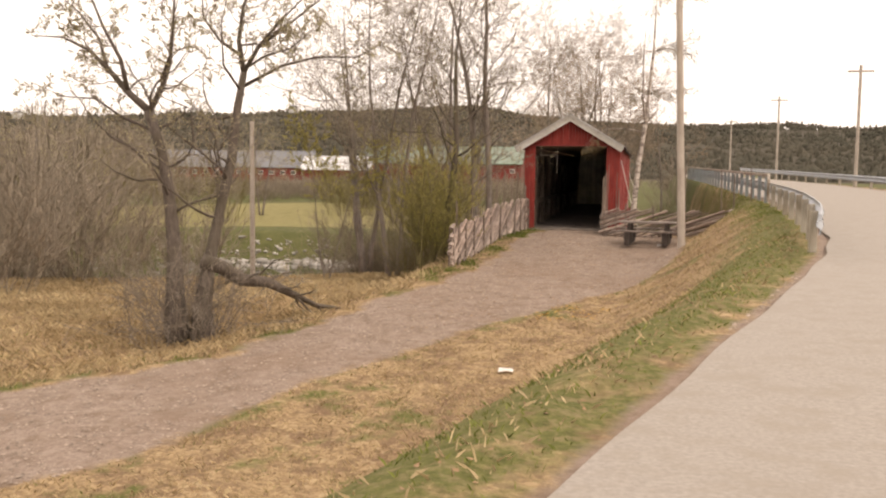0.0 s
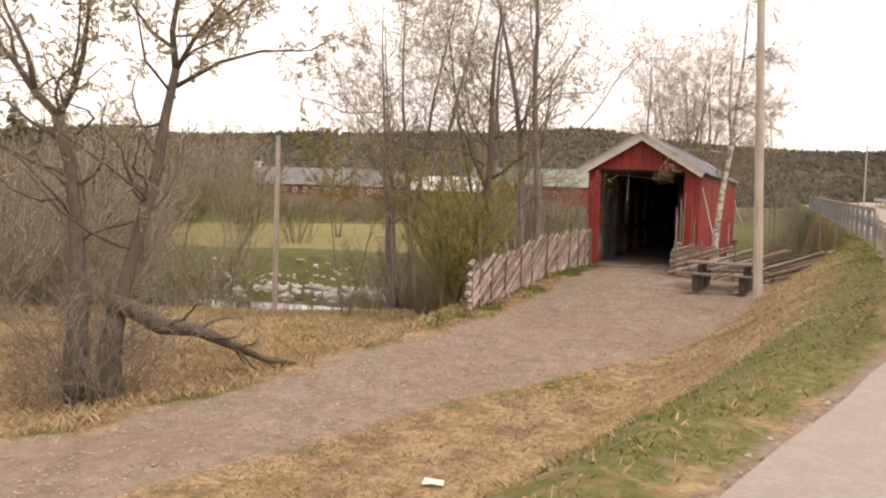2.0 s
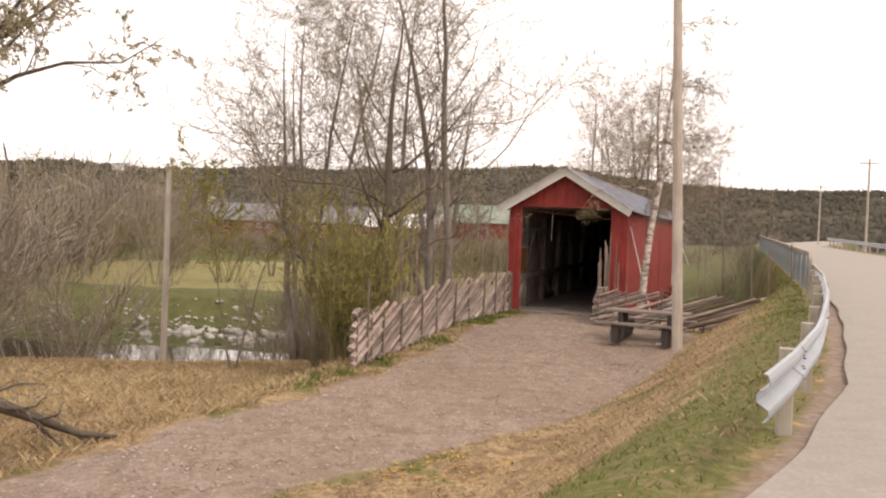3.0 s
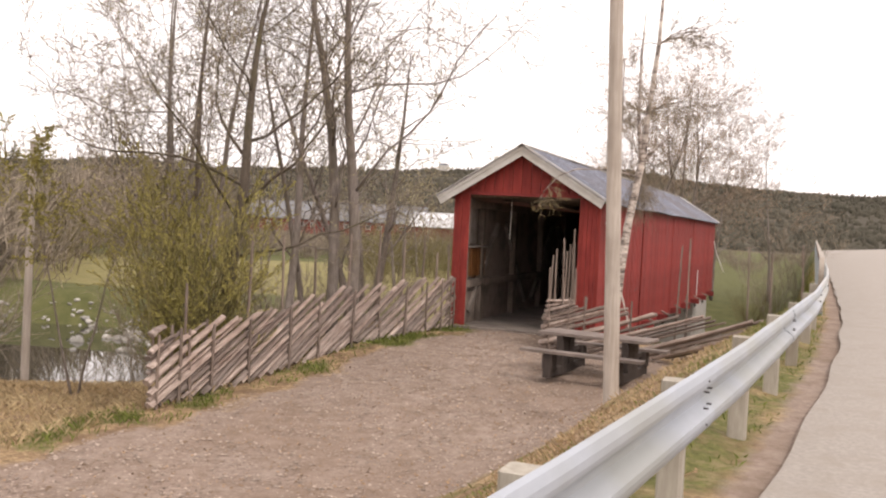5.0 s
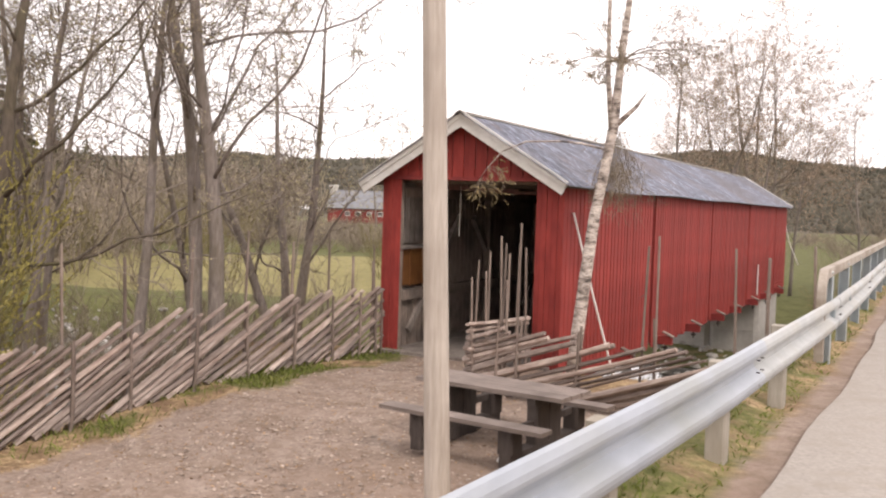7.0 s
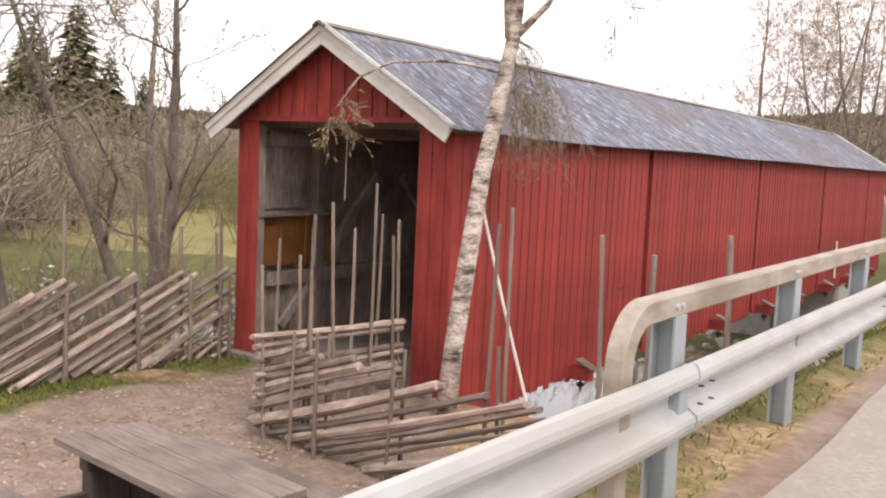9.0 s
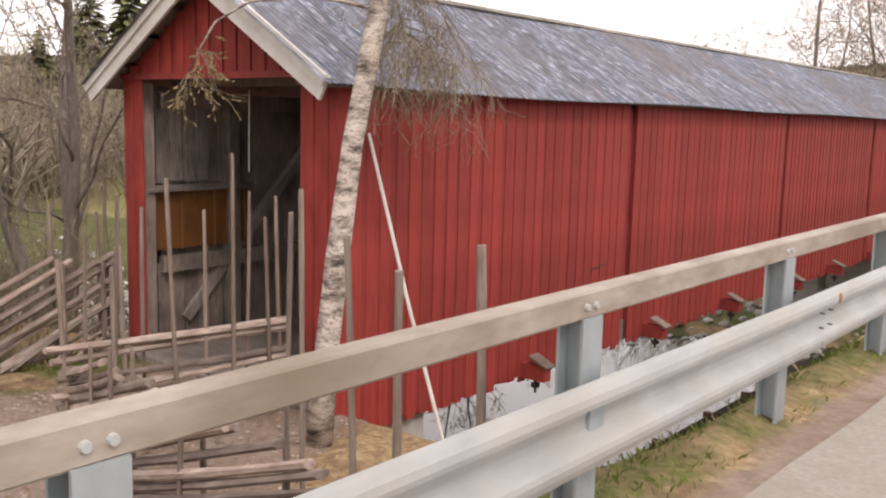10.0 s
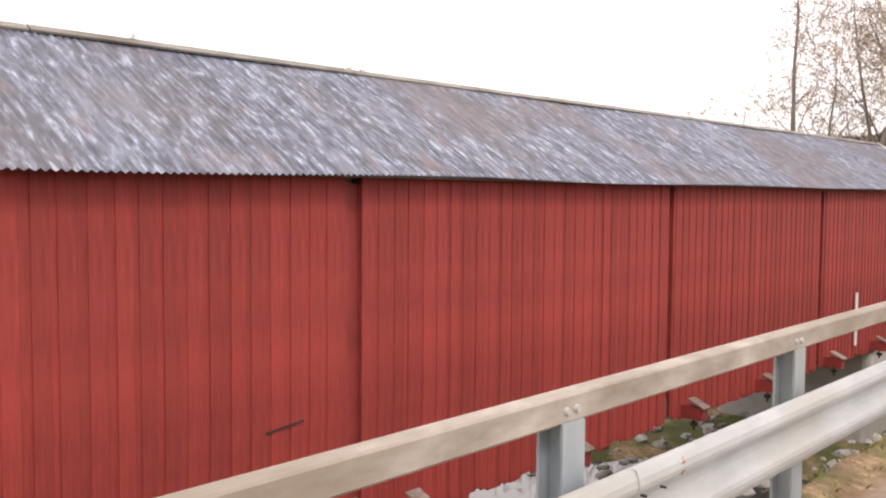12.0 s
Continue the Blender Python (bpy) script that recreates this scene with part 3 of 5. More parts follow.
while y < BY1:
    if all(abs(y - s) > 0.115 for s in SEAMS):
        top = k % 2 == 0
        b = part("wall_board", shapes[rng.randrange(4)], M_RED, wall_r)
        b.location = (BX + BW - BX + (-0.005 if top else -0.016) + rng.uniform(-0.003, 0.003), y - BY0, WALL_LOW - FLOOR_Z + rng.uniform(-0.05, 0.03))
        b.rotation_euler = (rng.uniform(-0.003, 0.003), 0, rng.uniform(-0.01, 0.01))
    y += board_step * rng.uniform(0.9, 1.1)
    k += 1
for s in SEAMS:
    m = Mesh().box((BX + BW - 0.005, s + 0.085, (WALL_TOP + WALL_LOW) / 2 + 0.04), (0.035, 0.045, WALL_TOP - WALL_LOW - 0.1))
    bpart("bay_batten", m, M_RED, "", wall_r)
# short nail-torn dark gash in one board
bpart("gash", Mesh().box((BX + BW + 0.018, 39.73, 1.775), (0.006, 0.43, 0.018), Matrix.Rotation(0.12, 3, "X")), M_BOLT, "", wall_r)

m = Mesh()
y = BY0 + 0.1
while y < BY1:
    m.box((BX - HALF[-1] + rng.uniform(-0.004, 0.004), y, (WALL_TOP + WALL_LOW) / 2), (0.03, 0.17, WALL_TOP - WALL_LOW))
    y += 0.18
tagged(bpart("far_side_wall", m, M_RED, "red board wall facing upstream"), kind="stuff")

# inner linings: old grey boards with gaps
for side in (1, -1):
    m = Mesh()
    y = BY0 + 0.35
    while y < BY1 - 0.2:
        w = rng.uniform(0.16, 0.23)
        m.box((BX + side * (HALF[side] - 0.16), y + w / 2, 2.4 + rng.uniform(-0.03, 0.03)), (0.024, w - 0.008, 3.3))
        y += w
    tagged(bpart("inner_lining", m, M_DARKWOOD, "old grey-brown boards lining the inside"), kind="stuff")
    for yy in np.arange(BY0 + 1.4, BY1, 2.9):
        bpart("inner_post", Mesh().box((BX + side * (HALF[side] - 0.26), yy, 2.45), (0.16, 0.2, 3.2)), M_DARKWOOD)
    for z in (1.9, 3.95):
        bpart("inner_beam", Mesh().box((BX + side * (HALF[side] - 0.27), (BY0 + BY1) / 2, z), (0.14, BY1 - BY0 - 0.6, 0.2)), M_DARKWOOD)
    for k in range(9):
        ya = BY0 + 0.55 + k * 2.9
        d = Vector((0, 2.2, 2.3 * (1 if k % 2 == 0 else -1)))
        mid = (BX + side * (HALF[side] - 0.24), ya + 1.2, 2.3)
        bpart("brace", Mesh().box(mid, (0.1, d.length, 0.14), Matrix.Rotation(math.atan2(d.z, d.y), 3, "X")), M_GREYWOOD)
# pale planks at the entrance's inner side, above the notice panel
for k in range(5):
    bpart("entrance_plank", Mesh().box((BX - HALF[-1] + 0.215, BY0 + 0.17 + k * 0.2, 3.52), (0.025, 0.185, 1.15 + 0.05 * (k % 2))), M_GREYWOOD)
for k in range(6):
    bpart("entrance_plank", Mesh().box((BX - HALF[-1] + 0.215, BY0 + 0.17 + k * 0.2, 1.35), (0.025, 0.185, 1.1)), M_DARKWOOD)

# floor planks
m = Mesh()
y = BY0 - 0.1
while y < BY1:
    m.box((BX, y, FLOOR_Z - 0.03 + rng.uniform(-0.004, 0.004)), (2 * BW - 0.3, 0.19, 0.06))
    y += 0.2
tagged(bpart("deck", m, M_GREYWOOD, "grey plank deck"), kind="stuff")

# tie beams under the roof
for yy in np.arange(BY0 + 0.7, BY1, 2.9):
    bpart("tie_beam", Mesh().box((BX, yy, 4.23), (3.45, 0.18, 0.2)), M_DARKWOOD)

# gable ends
for y, out in ((BY0, -1), (BY1, 1)):
    gable = bpart("gable_panel", Mesh().box((BX, y - out * 0.05, 4.31), (2 * BW - 0.85, 0.04, 0.18)), M_RED_FRAME, "red boarded gable")
    x = BX - BW + 0.06
    while x < BX + BW:
        top = RIDGE_Z - 0.14 - abs(x - BX) * PITCH
        low = 4.19
        if top - low > 0.05:
            proud = 0.02 if int((x - BX + BW) / 0.12) % 2 else 0.0
            b = Mesh().box((x, y + out * proud, (top + low) / 2), (0.115, 0.022, top - low))
            bpart("gable_board", b, M_RED, "", gable)
        x += 0.12
    bpart("lintel", Mesh().box((BX + 0.08, y + out * 0.045, 4.215), (2 * BW - 0.22, 0.03, 0.07)), M_RED_FRAME, "", gable)
    # jamb boards beside the opening
    for side, w in ((-1, 0.40), (1, 0.50)):
        k = 0
        while k * 0.105 < w:
            xx = BX + side * (HALF[side] - 0.05 - k * 0.105)
            bpart("jamb_board", Mesh().box((xx, y + out * (0.012 if k % 2 else 0.0), 2.35), (0.10, 0.024, 3.66)), M_RED, "", gable)
            k += 1
        bpart("corner_post", Mesh().box((BX + side * (HALF[side] - w / 2), y - out * 0.10, 2.35), (w - 0.04, 0.15, 3.6)), M_DARKWOOD)
# far end: unseen boards added across it so the inside stays dark
for k in range(17):
    bpart("end_board", Mesh().box((BX - 1.62 + k * 0.2, BY1 - 0.3, 2.4), (0.19, 0.03, 3.6)), M_DARKWOOD)

# ends of the cross beams below the wall, each with a sloping cap and a bolt
for yb in (38.0, 41.28, 44.2, 47.36, 50.05, 53.24, 56.0, 59.3):
    beam = bpart("cross_beam", Mesh().box((BX + 0.12, yb, 0.63), (2 * BW + 0.5, 0.17, 0.2)), M_RED_FRAME, "red boxed beam end")
    bpart("beam_cap", Mesh().box((BX + BW + 0.27, yb, 0.775), (0.3, 0.21, 0.028), Matrix.Rotation(0.42, 3, "Y")), M_POLEWOOD, "bare plank cap", beam)
    bpart("bolt", Mesh().tube([(BX + BW + 0.2, yb - 0.02, 0.54), (BX + BW + 0.2, yb - 0.02, 0.36)], [0.02, 0.02], 6).tube([(BX + BW + 0.2, yb - 0.02, 0.48), (BX + BW + 0.2, yb - 0.02, 0.43)], [0.07, 0.06], 6), M_BOLT, "", beam)
for side in (1, -1):
    bpart("main_beam", Mesh().box((BX + side * (BW - 0.2), (BY0 + BY1) / 2, 0.72), (0.3, BY1 - BY0 - 0.3, 0.3)), M_DARKWOOD)
# prop leaning on the wall, hanging cord
bpart("prop", Mesh().tube([(0.93, 35.37, 0.3), (0.46, 35.2, 2.0), (0.04, 35.05, 3.64)], [0.022, 0.021, 0.018], 8), M_WHITE, "thin white pole leaning on the wall")
bpart("prop", Mesh().tube([(0.5, 62.4, 1.6), (0.1, 62.25, 2.6), (-0.1, 62.15, 3.5)], [0.022, 0.021, 0.018], 8), M_WHITE, "thin white pole leaning on the wall")
bpart("marker_batten", Mesh().box((0.06, 54.82, 1.33), (0.03, 0.1, 1.12)), M_WHITE, "short white batten fixed upright on the wall", wall_r)
bpart("cord", Mesh().tube([(-2.55, 35.6, 4.1), (-2.56, 35.6, 3.1)], [0.008, 0.012], 6), M_WHITE, "thin white cord hanging from the lintel")

# notice panel on the inner side of the entrance
notice = thing("notice_board", "orange-brown wooden notice board with a small cap, inside the bridge entrance", "notice board", (BX - HALF[-1] + 0.27, BY0 + 0.86, 2.46))
part("panel", Mesh().box((0, 0, 0), (0.05, 1.5, 0.74)), M_NOTICE, notice)
for yy in (-0.74, -0.25, 0.25, 0.74):
    part("post", Mesh().box((0.03, yy, 0), (0.03, 0.05, 0.76)), M_NOTICE, notice)
part("cap", Mesh().box((0.05, 0, 0.40), (0.2, 1.62, 0.035), Matrix.Rotation(0.2, 3, "Y")), M_GREYWOOD, notice, "grey plank cap")

# abutments
for y, w in ((35.5, 1.6), (58.6, 4.6)):
    ab = thing("abutment", "pale grey concrete abutment under the bridge", "abutment", (BX, y, -2.2))
    for r in range(2):
        for k in range(2):
            part("block", Mesh().box((-0.92 + k * 1.86, 0.02 * (k - r), 0.7 + r * 1.41), (1.85, w, 1.4)), M_CONCRETE, ab)


# ---- roundpole fences ----
def lumpy_pole(r, length, r2, seed):
    g = random.Random(seed)
    n = 6
    pts, rad = [], []
    bx, by = g.uniform(-0.02, 0.02), g.uniform(-0.02, 0.02)
    for i in range(n + 1):
        u = i / n
        pts.append((bx * math.sin(u * 3.1) * length, by * math.sin(u * 2.7) * length, u * length))
        rad.append((r + (r2 - r) * u) * g.uniform(0.9, 1.1))
    m = Mesh().tube(pts, rad, 7, True, 0.1, g)
    m.smooth = False
    return m


def rail_shape(seed):
    """A split rail: half-round, bowed, about 1 m long, to be stretched along its length."""
    g = random.Random(seed)
    m = Mesh()
    n, ring = 7, []
    bow, tw = g.uniform(-0.025, 0.025), g.uniform(-0.4, 0.4)
    flat = g.uniform(0.35, 0.9)
    for i in range(n + 1):
        u = i / n
        r = 0.042 * (1.1 - 0.35 * u) * g.uniform(0.88, 1.12)
        for k in range(7):
            t = 2 * math.pi * k / 7 + tw * u
            ring.append((r * math.cos(t), u, r * math.sin(t) * flat + bow * math.sin(math.pi * u)))
    m.v = ring
    m.f = [(i * 7 + k, i * 7 + (k + 1) % 7, (i + 1) * 7 + (k + 1) % 7, (i + 1) * 7 + k) for i in range(n) for k in range(7)]
    m.f += [tuple(reversed(range(7))), tuple(range(n * 7, n * 7 + 7))]
    return m.data("rail")


RAILS = [rail_shape(s) for s in range(8)]
POLES = [lumpy_pole(0.031, 1.0, 0.024, s).data("pole") for s in range(6)]
for s in RAILS:
    s.materials.append(M_RAILWOOD)
for s in POLES:
    s.materials.append(M_POLEWOOD)


def put_rail(fence, a, b, g, thick=1.0):
    a, b = Vector(a), Vector(b)
    d = b - a
    q = d.to_track_quat("Y", "Z")
    ob = part("rail", RAILS[g.randrange(8)], M_RAILWOOD, fence)
    k = thick * g.uniform(0.85, 1.25)
    ob.matrix_basis = Matrix.Translation(a - fence.location) @ q.to_matrix().to_4x4() @ Matrix.Rotation(g.uniform(-0.5, 0.5), 4, "Y") @ Matrix.Diagonal((k, d.length, k, 1))


def put_pole(fence, x, y, z, h, g, lean=0.03, thick=1.0):
    ob = part("pole", POLES[g.randrange(6)], M_POLEWOOD, fence)
    ob.matrix_basis = Matrix.Translation(Vector((x, y, z)) - fence.location) @ Euler((g.uniform(-lean, lean), g.uniform(-lean, lean), g.uniform(0, 6)), "XYZ").to_matrix().to_4x4() @ Matrix.Diagonal((thick * g.uniform(0.85, 1.15), thick * g.uniform(0.85, 1.15), h, 1))


g = random.Random(5)
P0, P1 = Vector((-4.66, 24.4)), Vector((-3.62, 34.3))
along = (P1 - P0).normalized()
side_v = Vector((along.y, -along.x))
span = (P1 - P0).length
fence_a = thing("roundpole_fence", "weathered roundpole fence with slanting split rails beside the gravel track", "fence", (P0.x, P0.y, gz_at(P0.x, P0.y)))
s = -2.4
row = 0
while s < span - 0.1:
    tilt = radians(g.uniform(23, 28))
    length = g.uniform(2.4, 3.0)
    u0, z0 = s, 0.02 + g.uniform(-0.03, 0.05)
    u1, z1 = s + length * math.cos(tilt), z0 + length * math.sin(tilt)
    if u0 < -0.12:
        cut = (-0.12 - u0) / (u1 - u0)
        u0, z0 = -0.12, z0 + (z1 - z0) * cut
    if u1 > span + 0.15:
        cut = (span + 0.15 - u0) / (u1 - u0)
        u1, z1 = span + 0.15, z0 + (z1 - z0) * cut
    if u1 - u0 > 0.25:
        pa, pb = P0 + along * u0, P0 + along * u1
        off = side_v * g.uniform(-0.035, 0.035)
        put_rail(fence_a, (pa.x + off.x, pa.y + off.y, gz_at(P0.x + along.x * max(u0, 0), P0.y + along.y * max(u0, 0)) + z0), (pb.x + off.x, pb.y + off.y, gz_at(*(P0 + along * min(u1, span))) + min(z1, 1.28)), g, 1.42)
    s += g.uniform(0.225, 0.28)
for u, tall in ((0.0, 1.3), (0.47, 1.36), (0.75, 2.0), (1.25, 1.35), (2.2, 2.62), (3.3, 2.6), (4.25, 2.3), (5.4, 2.45), (6.55, 2.5), (7.6, 2.3), (8.6, 2.4), (9.35, 2.0), (9.85, 1.9), (10.0, 2.2)):
    p = P0 + along * u
    z = gz_at(p.x, p.y) - 0.1
    f, b = p + side_v * 0.075, p - side_v * 0.075
    put_pole(fence_a, f.x, f.y, z, 1.28 + g.uniform(-0.05, 0.1), g)
    put_pole(fence_a, b.x, b.y, z, tall, g, 0.025, 0.95)

fence_b = thing("roundpole_fence", "weathered roundpole fence with near level rails at the bridge entrance", "fence", (-0.47, 32.15, gz_at(-0.47, 32.15)))
# short return from the door jamb to the corner
for k in range(8):
    z = gz_at(-0.5, 33.3) + 0.06 + k * 0.125 + g.uniform(-0.03, 0.03)
    put_rail(fence_b, (-0.52 + g.uniform(-0.04, 0.04), 34.45, z - 0.02 + g.uniform(-0.05, 0.05)), (-0.47 + g.uniform(-0.04, 0.04), 32.0 - g.uniform(0, 0.12), z + 0.12), g, 1.15)
# from the corner straight up the embankment
LINE = ((0.0, (-0.47, 32.15)), (2.93, (2.45, 32.0)), (4.3, (3.66, 31.35)), (5.35, (4.68, 31.0)))


def line_b(u):
    return (float(seq([(a, p[0]) for a, p in LINE], u)), float(seq([(a, p[1]) for a, p in LINE], u)))


s = -2.5
while s < 4.7:
    rise = g.uniform(0.32, 0.36)
    length = g.uniform(2.7, 3.5)
    xa, ya = line_b(max(s, 0))
    z0 = gz_at(xa, ya) + 0.06 + g.uniform(-0.03, 0.04)
    u0, u1 = s, min(s + length, 5.3)
    if u0 < -0.08:
        cut = -0.08 - g.uniform(0, 0.1)
        z0, u0 = z0 + (cut - u0) * rise, cut
    xe, ye = line_b(u1)
    top = max(1.80, gz_at(xe, ye) + 0.55) + g.uniform(-0.06, 0.06)
    u1 = min(u1, u0 + (top - z0) / rise)
    if u1 - u0 > 0.5:
        (xa, ya), (xb, yb) = line_b(max(u0, 0)), line_b(u1)
        xa += min(u0, 0)
        o = g.uniform(-0.05, 0.05)
        put_rail(fence_b, (xa, ya + o, z0), (xb, yb + o, z0 + (u1 - u0) * rise), g, 1.42)
    s += g.uniform(0.25, 0.31)
for x, y, tall in ((-0.50, 34.40, 2.3), (-0.44, 34.2, 2.1), (-0.56, 33.95, 2.35), (-0.42, 33.72, 2.72), (-0.52, 33.45, 2.2), (-0.40, 33.1, 2.5), (-0.55, 32.85, 2.25), (-0.45, 32.6, 1.95), (-0.50, 32.22, 2.15), (-0.42, 32.05, 1.9), (-0.05, 32.22, 2.45), (-0.02, 32.02, 1.3), (0.05, 32.2, 1.9), (0.30, 32.2, 1.3), (0.33, 32.0, 1.35), (1.30, 32.14, 1.3), (1.28, 31.92, 1.25), (2.2, 32.1, 2.5), (2.42, 32.08, 2.65), (2.47, 31.92, 1.5), (3.66, 31.3, 1.85), (4.07, 31.14, 1.35), (4.62, 31.0, 1.2)):
    put_pole(fence_b, x, y, gz_at(x, y) - 0.1, tall, g, 0.035, 0.7)

# ---- picnic table ----
table = thing("picnic_table", "dark weathered wooden picnic table with fixed benches on the gravel", "picnic table", (1.155, 29.66, gz_at(1.155, 29.66)))
table.rotation_euler = (0, 0, radians(-6))
for k in range(3):
    part("top_plank", Mesh().box((0.01 * (k - 1), -0.245 + k * 0.245, 0.745), (2.08, 0.238, 0.05), Matrix.Rotation(0.006 * (k - 1), 3, "X")), M_TABLE, table)
for yy in (-0.86, 0.86):
    part("bench", Mesh().box((-0.02, yy, 0.475), (2.26, 0.26, 0.05)), M_TABLE, table, "dark bench plank")
for xx in (-0.62, 0.62):
    part("foot_beam", Mesh().box((xx, 0, 0.09), (0.15, 1.9, 0.16)), M_TABLE_SHADED, table)
    part("cross_beam", Mesh().box((xx, 0, 0.67), (0.12, 0.70, 0.10)), M_TABLE_SHADED, table)
    part("brace_plank", Mesh().box((xx, 0, 0.41), (0.06, 1.9, 0.085)), M_TABLE_SHADED, table)
    for yy in (-0.165, 0.165):
        part("leg", Mesh().box((xx, yy, 0.395), (0.14, 0.32, 0.45)), M_TABLE_SHADED, table)
    for yy in (-0.82, 0.82):
        part("bench_post", Mesh().box((xx, yy, 0.31), (0.2, 0.26, 0.28)), M_TABLE_SHADED, table)

# ---- poles ----
zp = gz_at(2.12, 26.27)
pole = thing("utility_pole", "bare pale wooden utility pole at the edge of the gravel", "pole", (2.13, 26.27, zp - 0.3))
part("shaft", Mesh().tube([(0, 0, 0), (-0.12, -0.01, 3), (-0.24, -0.02, 6), (-0.42, -0.04, 10.5)], [0.118, 0.108, 0.10, 0.088], 14), M_POLE, pole)
far_pole = thing("utility_pole", "tall bare wooden pole on the river bank", "pole", (-13.86, 30.7, -1.35))
part("shaft", Mesh().tube([(0, 0, 0), (0.01, 0, 3), (0.02, 0.0, 6.32)], [0.105, 0.095, 0.08], 10), M_POLE, far_pole)
for x, y in ((14.5, 62), (14.0, 95), (13.5, 140)):
    up = thing("utility_pole", "distant wooden utility pole beside the road", "pole", (x, y, gz_at(x, y) - 0.2))
    part("shaft", Mesh().tube([(0, 0, 0), (0, 0, 8.5)], [0.12, 0.09], 10), M_POLE, up)
    part("cross_arm", Mesh().box((0, 0, 8.1), (1.6, 0.1, 0.12)), M_POLE, up)

# ---- guard rails ----
RAIL_X = ((11, 3.3), (13, 3.7), (15, 4.02), (16.3, 4.16), (18.5, 4.39), (20, 4.51), (22, 4.64), (24.5, 4.81), (29, 4.98), (33, 5.02), (120, 5.02))
W_SECTION = ((0.0, 0.155), (0.022, 0.150), (0.036, 0.120), (0.040, 0.095), (0.036, 0.075), (-0.036, 0.030), (-0.040, 0.0), (-0.036, -0.030), (0.036, -0.075), (0.040, -0.095), (0.036, -0.120), (0.022, -0.150), (0.0, -0.155))


def beam_strip(points, flip=1, thick=0.006):
    """A W-shaped sheet along points (x, y, z of the beam's middle)."""
    m = Mesh()
    n = len(W_SECTION)
    for i, p in enumerate(points):
        q0, q1 = Vector(points[max(i - 1, 0)]), Vector(points[min(i + 1, len(points) - 1)])
        d = (q1 - q0).normalized()
        nrm = Vector((d.y, -d.x, 0)).normalized() * flip
        for back in (0, 1):
            for o, z in W_SECTION:
                v = Vector(p) + nrm * (o - back * thick)
                m.v.append((v.x, v.y, v.z + z))
    for i in range(len(points) - 1):
        a, b = i * 2 * n, (i + 1) * 2 * n
        for k in range(n - 1):
            m.f.append((a + k, b + k, b + k + 1, a + k + 1))
            m.f.append((a + n + k + 1, b + n + k + 1, b + n + k, a + n + k))
        m.f.append((a, a + n, b + n, b))
        m.f.append((a + n - 1, b + n - 1, b + 2 * n - 1, a + 2 * n - 1))
    for e in (0, (len(points) - 1) * 2 * n):
        for k in range(n - 1):
            m.f.append((e + k, e + k + 1, e + n + k + 1, e + n + k))
    return m


def rail_z(y):
    return 2.74 + 0.007 * (y - 30) if y > 19 else float(seq(ROADZ, y)) + 0.54


rail = thing("guard_rail", "galvanised corrugated steel guard rail on wooden posts", "guard rail", (5.0, 29, rail_z(29)))


def local(m, o):
    m.v = [(x - o[0], y - o[1], z - o[2]) for x, y, z in m.v]
    return m


RO = (5.0, 29, rail_z(29))
joints = [12.0] + [13.5 + 4 * k for k in range(19)]
for k, (ya, yb) in enumerate(zip(joints, joints[1:])):
    ys2 = np.linspace(ya - 0.12, yb + 0.12, 7)
    pts = [(float(seq(RAIL_X, v)) + (0.006 if k % 2 else 0.0), float(v), rail_z(v) + (0.003 if k % 2 else 0)) for v in ys2]
    seg = part("beam", local(beam_strip(pts), RO), M_STEEL if ya < 25 else M_STEELDIRTY, rail)
    jx, jz = float(seq(RAIL_X, yb)), rail_z(yb)
    for dy in (-0.07, 0.07):
        for dz in (-0.11, -0.03, 0.05, 0.105):
            part("bolt", local(Mesh().tube([(jx + 0.02, yb + dy, jz + dz), (jx + 0.044, yb + dy, jz + dz)], [0.0055, 0.005], 6), RO), M_BOLT, seg)
    if ya > 26:
        part("rust_mark", local(Mesh().tube([(jx + 0.036, yb + 0.2, jz + 0.10), (jx + 0.044, yb + 0.2, jz + 0.10)], [0.035, 0.02], 9, True, 0.3, g), RO), M_RUST, seg)
g = random.Random(3)
y = 13.6
while y < 28.6:
    x = float(seq(RAIL_X, y)) - 0.105
    z = gz_at(x, y) - 0.3
    part("wood_post", local(Mesh().box((x, y, (z + rail_z(y) + 0.10) / 2), (0.12, 0.145, rail_z(y) + 0.10 + g.uniform(-0.02, 0.04) - z)), RO), M_POSTWOOD, rail, "pale square wooden post")
    y += 1.9
hand = thing("bridge_handrail", "dirty beige box handrail on galvanised steel posts", "handrail", RO)
prof = []
for i in range(9):
    a = math.pi / 2 * i / 8
    prof.append((29.03 - 0.21 * math.sin(a), 2.992 + 0.21 * math.cos(a)))
prof = [(84.0, 3.171 + 0.006 * 50), (29.3, 3.145)] + [(a, b - 0.06) for a, b in prof] + [(28.82, 2.30)]
m = Mesh()
for i, (yy, zz) in enumerate(prof):
    a, b = prof[max(i - 1, 0)], prof[min(i + 1, len(prof) - 1)]
    d = Vector((0, b[0] - a[0], b[1] - a[1])).normalized()
    nn = Vector((0, -d.z, d.y))
    for sx, sn in ((-0.035, -0.05), (0.035, -0.05), (0.042, -0.042), (0.042, 0.042), (0.035, 0.05), (-0.035, 0.05), (-0.042, 0.042), (-0.042, -0.042)):
        m.v.append((4.896 + sx, yy + nn.y * sn, zz + nn.z * sn))
for i in range(len(prof) - 1):
    for k in range(8):
        m.f.append((i * 8 + k, i * 8 + (k + 1) % 8, (i + 1) * 8 + (k + 1) % 8, (i + 1) * 8 + k))
